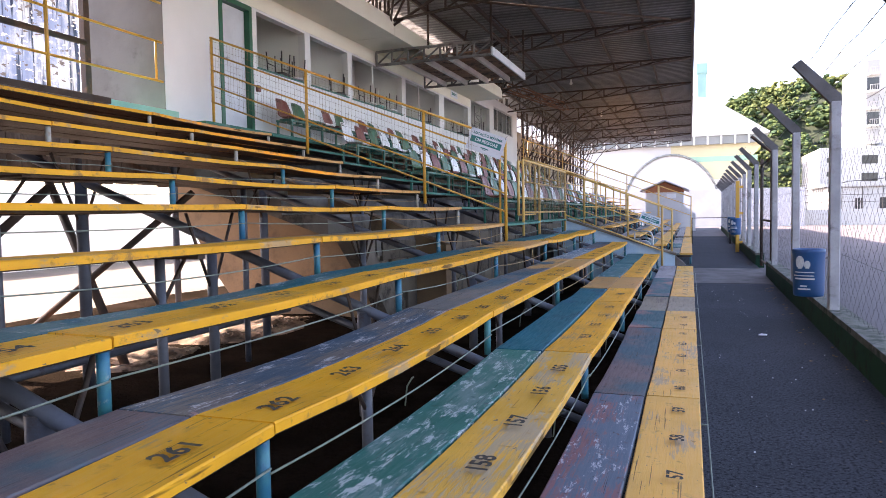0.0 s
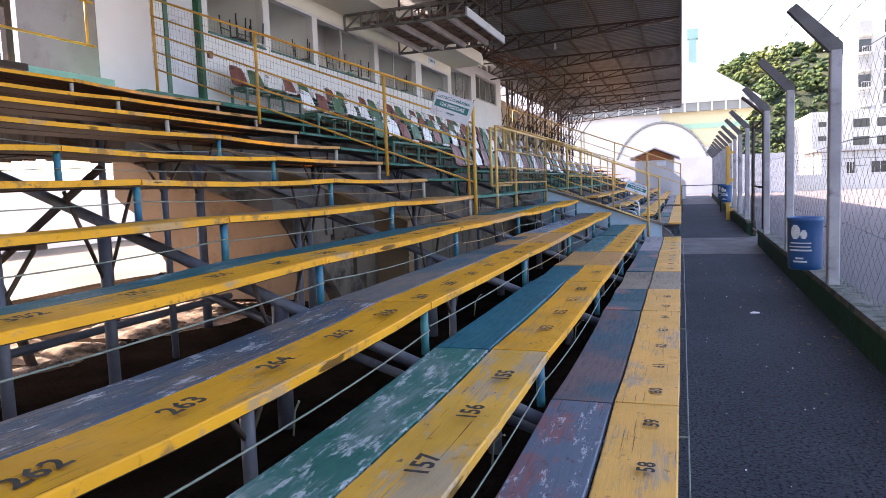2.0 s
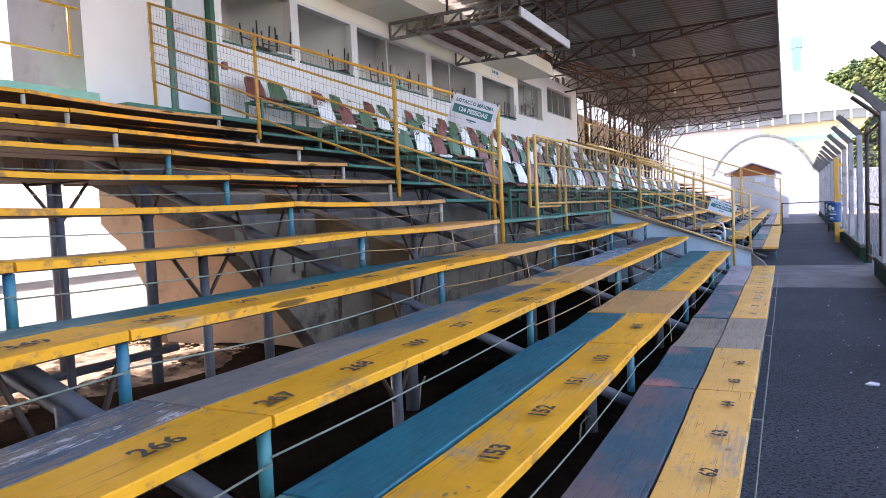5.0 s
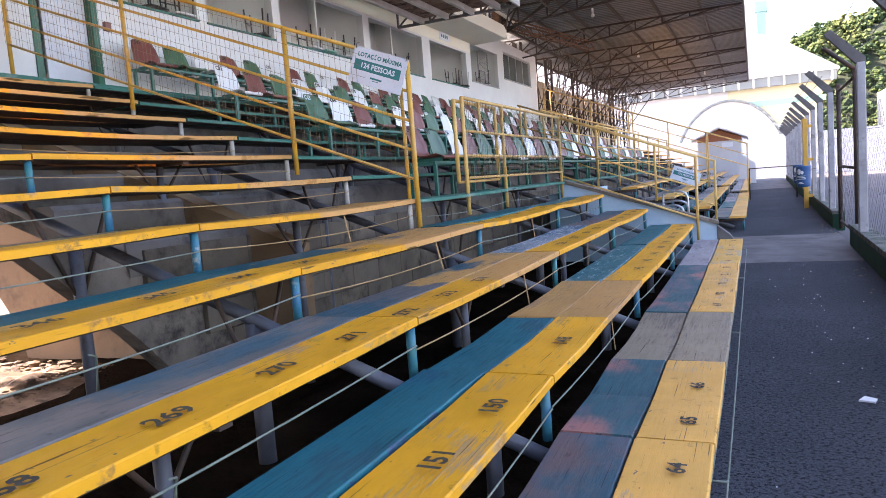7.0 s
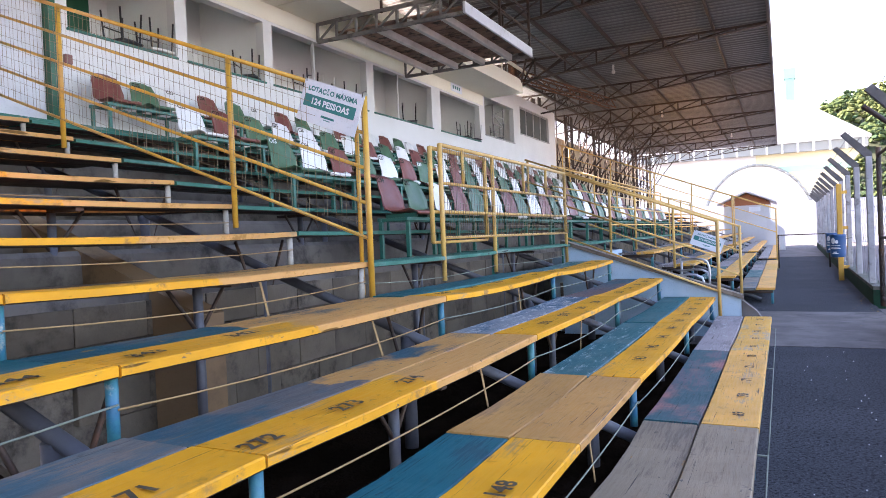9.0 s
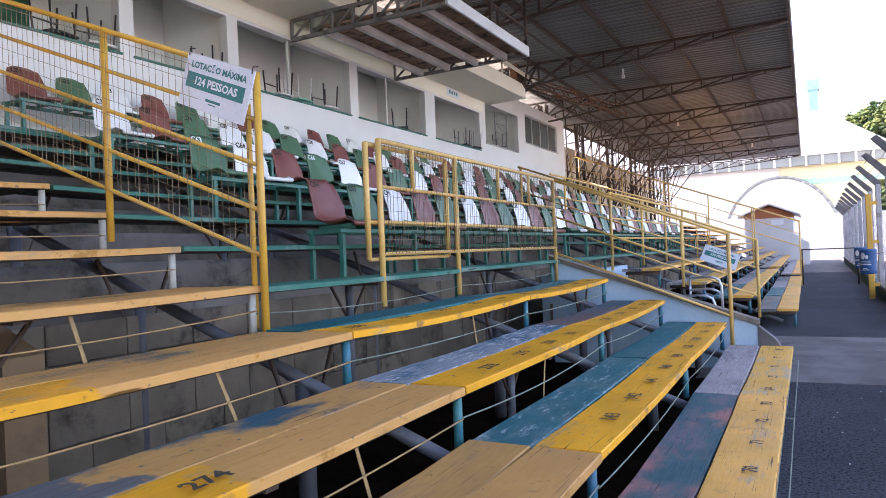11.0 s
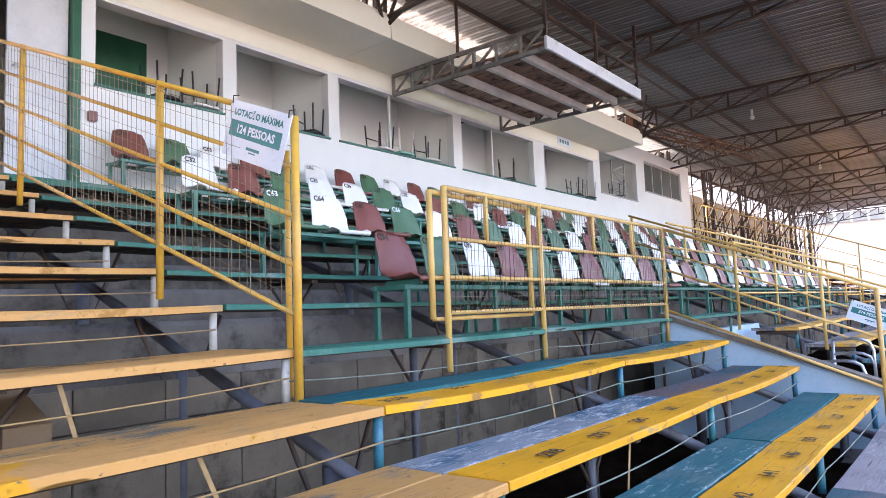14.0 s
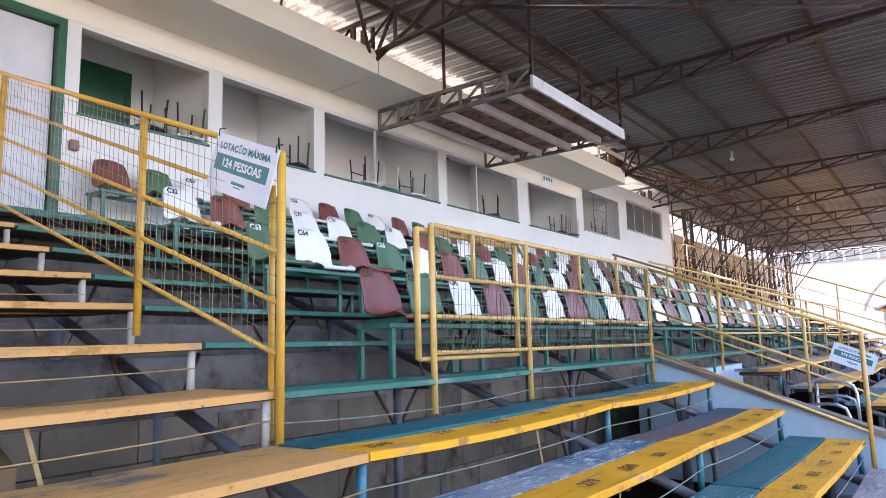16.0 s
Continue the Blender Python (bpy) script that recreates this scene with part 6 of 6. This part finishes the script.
prism(bm, [(-3.42, 2.84), (-1.72, 3.54), (-0.05, 2.84), (-0.05, 2.94), (-1.72, 3.66), (-3.42, 2.94)], "y", 51.5, 58.4)
part("roof", bm, M["house_wall"], h, "pale roof edge")
bm = B()
box(bm, -1.6, -0.95, 51.97, 51.998, 2.35, 2.65)
part("plate", bm, M["sign_white"], h, "white plate on the wall")
# blank end wall of the grounds
bm = B()
box(bm, -9, 9, 64, 64.3, -0.3, 3.2)
tagged(part("wall_end", bm, M["house_wall"]), "pale blank wall at the end of the grounds", "wall", kind="structure")
bm = B()
prism(bm, [(-0.6, -0.1), (-0.6, 1.95), (0.35, 1.2), (0.35, -0.1)], "y", 50, 50.3)
tagged(part("wall_ramp", bm, M["house_wall"]), "pale sloping wall beside the far stairs", "wall", kind="structure")

# arena with arched facade
ar = thing("arena", "large white arena with yellow and green arched facade", "building", at=(-6, 100, 0))
# Left facade kept white: its overexposed glare is put into the colour.
bm = B()
prism(bm, [(-34, -0.1), (7.4, -0.1), (7.4, 8.0), (9.2, 10.2), (-34, 10.2)], "y", 100.05, 135)
part("wall", bm, M["arena_white"], ar, "white wall")
bm = B()
prism(bm, [(-2.5, 5.5), (7.4, 5.5), (7.4, 8.0), (9.2, 10.2), (-2.5, 10.2)], "y", 100.0, 100.045)
part("panel", bm, M["arena_yellow"], ar, "pale yellow panel")
bm = B()
box(bm, -1.5, 8.4, 99.93, 99.998, 7.9, 8.6)
part("band", bm, M["arena_green"], ar, "green painted band")
bm = B()
box(bm, -34, 9.5, 99.2, 99.99, 10.2, 11.3)
part("louvre_band", bm, M["arena_grey"], ar, "grey louvre band under the roof")
for i in range(26):
    x = 9.0 - i * 1.7
    bm = B()
    box(bm, x - 0.12, x + 0.12, 99.0, 99.19, 10.1, 11.4)
    part("rib", bm, M["arena_white"], ar)
bm = B()
box(bm, -34, 9.8, 98.9, 136, 11.3, 11.55)
prism(bm, [(9.8, 11.55), (2.8, 16.2), (-12, 19.5), (-34, 20.5), (-34, 11.55)], "y", 99, 136)
part("roof", bm, M["arena_white"], ar, "white sloping roof")
bm, bi = B(), B()
pts = []
for i in range(25):
    a = math.pi * i / 24
    pts.append((-2.5 + 6.5 * math.cos(a), 0.8 + 8.2 * math.sin(a)))
for (x0, z0), (x1, z1) in zip(pts, pts[1:]):
    tube(bm, (x0, 99.6, z0), (x1, 99.6, z1), 0.16, 8)
part("arch_rib", bm, M["arena_grey"], ar, "dark arched rib")
# Arch front white for the same glare.
prism(bi, [(x, z) for x, z in pts] , "y", 99.75, 99.95)
part("arch_panel", bi, M["arena_white"], ar, "arched front whitened as glare")
M["tower"] = surface("sea_green_render", (0.30, 0.50, 0.46), (0.26, 0.45, 0.41), 0.2, 0.7)
# tall slim tower far behind
bm = B()
box(bm, 2.2, 4.6, 226, 229, -0.1, 43)
box(bm, 1.8, 5.0, 225.8, 229.2, 43, 46)
tagged(part("tower", bm, M["tower"]), "slim pale green tower far behind the arena", "tower")


# apartment tower on its podium
ap = thing("apartment_building", "pale apartment tower with curved balconies above the field", "building", at=(26, 92, 0))
bm = B()
box(bm, 14.2, 40, 90, 104, -0.1, 8.3)
part("wall", bm, M["apart_white"], ap, "white podium with window strips")
bm = B()
box(bm, 18.9, 40, 91, 104, 8.3, 18.2)
part("wall", bm, M["apart_white"], ap)
for r, z in enumerate((4.35, 6.35)):
    for i in range(9):
        x = 18.4 + i * 2.35
        w = part("window", (lambda b: (box(b, x, x + 1.6, 89.95, 89.998, z, z + 0.95), b)[1])(B()), M["dark_glass"], ap)
        bm = B()
        box(bm, x - 0.06, x + 1.66, 89.93, 89.949, z - 0.09, z - 0.02)
        part("sill", bm, M["apart_white"], w)
for z in (5.0, 6.6):
    bm = B()
    box(bm, 14.9, 15.7, 89.95, 89.998, z, z + 0.55)
    part("window", bm, M["dark_glass"], ap)
for f in range(5):
    z = 8.6 + f * 1.95
    for x0, x1 in ((18.9, 20.4), (21.4, 25.4), (26.6, 30.6), (32, 36)):
        bl = part("balcony", (lambda b: (prism(b, [(x0, 91), (x0 + 0.3, 90.1), (x1 - 0.3, 90.1), (x1, 91)], "z", z, z + 0.22), b)[1])(B()), M["apart_white"], ap)
        bm = B()
        box(bm, x0 + 0.15, x1 - 0.15, 90.96, 90.998, z + 0.25, z + 1.7)
        part("glazing", bm, M["dark_glass"] if f % 2 or x0 > 20 else M["apart_pink"], bl)
        bm = B()
        tube(bm, (x0 + 0.3, 90.12, z + 0.8), (x1 - 0.3, 90.12, z + 0.8), 0.04, 5)
        for j in range(5):
            xx = x0 + 0.3 + (x1 - x0 - 0.6) * j / 4
            tube(bm, (xx, 90.12, z + 0.22), (xx, 90.12, z + 0.8), 0.025, 4)
        part("balustrade", bm, M["grey_paint"], bl)
bm = B()
box(bm, 19.6, 40, 92, 104, 18.2, 18.5)
box(bm, 21.8, 39, 92.5, 103, 18.5, 20.6)
part("roof", bm, M["apart_pink"], ap, "set-back top storey")
# low white house and yard wall below it
h = thing("house", "low white house with wide window beyond the field", "house", at=(20, 74, 0))
bm = B()
box(bm, 12.5, 34, 74, 84, -0.1, 3.4)
part("wall", bm, M["apart_white"], h)
bm = B()
box(bm, 12.0, 34.5, 73.6, 84, 3.4, 3.65)
part("roof", bm, M["apart_white"], h)
for x, w in ((14.6, 0.7), (16.6, 2.2), (22, 2.2), (27, 2.0)):
    win = part("window", (lambda b: (box(b, x, x + w, 73.95, 73.998, 1.2, 2.3), b)[1])(B()), M["dark_glass"], h)
    for j in range(4):
        xx = x + w * j / 3
        bm = B()
        box(bm, xx - 0.03, xx + 0.03, 73.92, 73.949, 1.2, 2.3)
        part("mullion", bm, M["grey_paint"], win)
bm = B()
box(bm, 4.5, 60, 66.0, 66.2, -0.1, 1.3)
tagged(part("wall_field", bm, M["apart_white"]), "low pale wall on the far side of the field", "wall", kind="structure")
bm = B()
for i in range(36):
    x = 4.6 + i * 1.5
    tube(bm, (x, 66.1, 1.3), (x, 66.1, 3.2), 0.035, 5)
for z in (1.9, 2.5, 3.1):
    tube(bm, (4.6, 66.1, z), (58, 66.1, z), 0.02, 4)
tagged(part("far_fence", bm, M["wire"]), "thin wire fence on the far field wall", "fence")

# wooded hill
bm = B()
bmesh.ops.create_grid(bm, x_segments=60, y_segments=30, size=0.5)


def hill_z(x, y):
    s = min(1.0, max(0.0, (x + 12) / 26))
    s = s * s * (3 - 2 * s)
    u = s * math.exp(-((y - 178) / 30) ** 2) * math.exp(-(max(0, x - 60) / 60) ** 2)
    return 29.5 * u * (1 + 0.10 * noise.noise(Vector((x * 0.05, y * 0.05, 0)))) - 1.5


for v in bm.verts:
    x, y = 40 + v.co.x * 200, 180 + v.co.y * 120
    v.co = Vector((x, y, hill_z(x, y)))
tagged(part("hill", bm, M["hill_soil"]), "steep green hill behind the town", "hill", kind="structure")
rnd = random.Random(3)
tmpl = []
for s in range(7):
    b2 = bmesh.new()
    bmesh.ops.create_icosphere(b2, subdivisions=1, radius=1.0)
    for v in b2.verts:
        v.co *= 1 + 0.8 * noise.noise(v.co * 1.9 + Vector((s * 7, 0, 0))) + 0.5 * noise.noise(v.co * 5.3 + Vector((0, s * 5, 0)))
    b2.verts.index_update()
    tmpl.append(([v.co.copy() for v in b2.verts], [[v.index for v in f.verts] for f in b2.faces]))
    b2.free()
vs, fs = [], []
for i in range(1150):
    # a tree: many ragged clumps gathered round a crown of its own size
    x, y = rnd.uniform(-20, 95), rnd.uniform(128, 186)
    z = hill_z(x, y)
    if z < 0.5:
        continue
    cr, ch = rnd.uniform(1.0, 2.4), rnd.uniform(0.9, 1.9)
    for c in range(rnd.randint(14, 24)):
        u, w = rnd.uniform(0, 6.28), rnd.uniform(-0.5, 1.0)
        k = math.sqrt(max(0.05, 1 - w * w)) * rnd.uniform(0.6, 1.05)
        px, py, pz = x + cr * k * math.cos(u), y + cr * k * math.sin(u), z + ch * (0.6 + w)
        r = rnd.uniform(0.22, 0.6)
        co, fa = tmpl[rnd.randrange(7)]
        a, o = rnd.uniform(0, 6.28), len(vs)
        ca, sa = math.cos(a) * r, math.sin(a) * r
        for p in co:
            vs.append((px + p.x * ca - p.y * sa, py + p.x * sa + p.y * ca, pz + p.z * r * 0.8))
        fs.extend([[o + q for q in f] for f in fa])
me = bpy.data.meshes.new("woods")
me.from_pydata(vs, [], fs)
me.materials.append(M["leaf"])
tagged(new("woods", me), "dense mixed green woods covering the hill", "woods", kind="stuff")
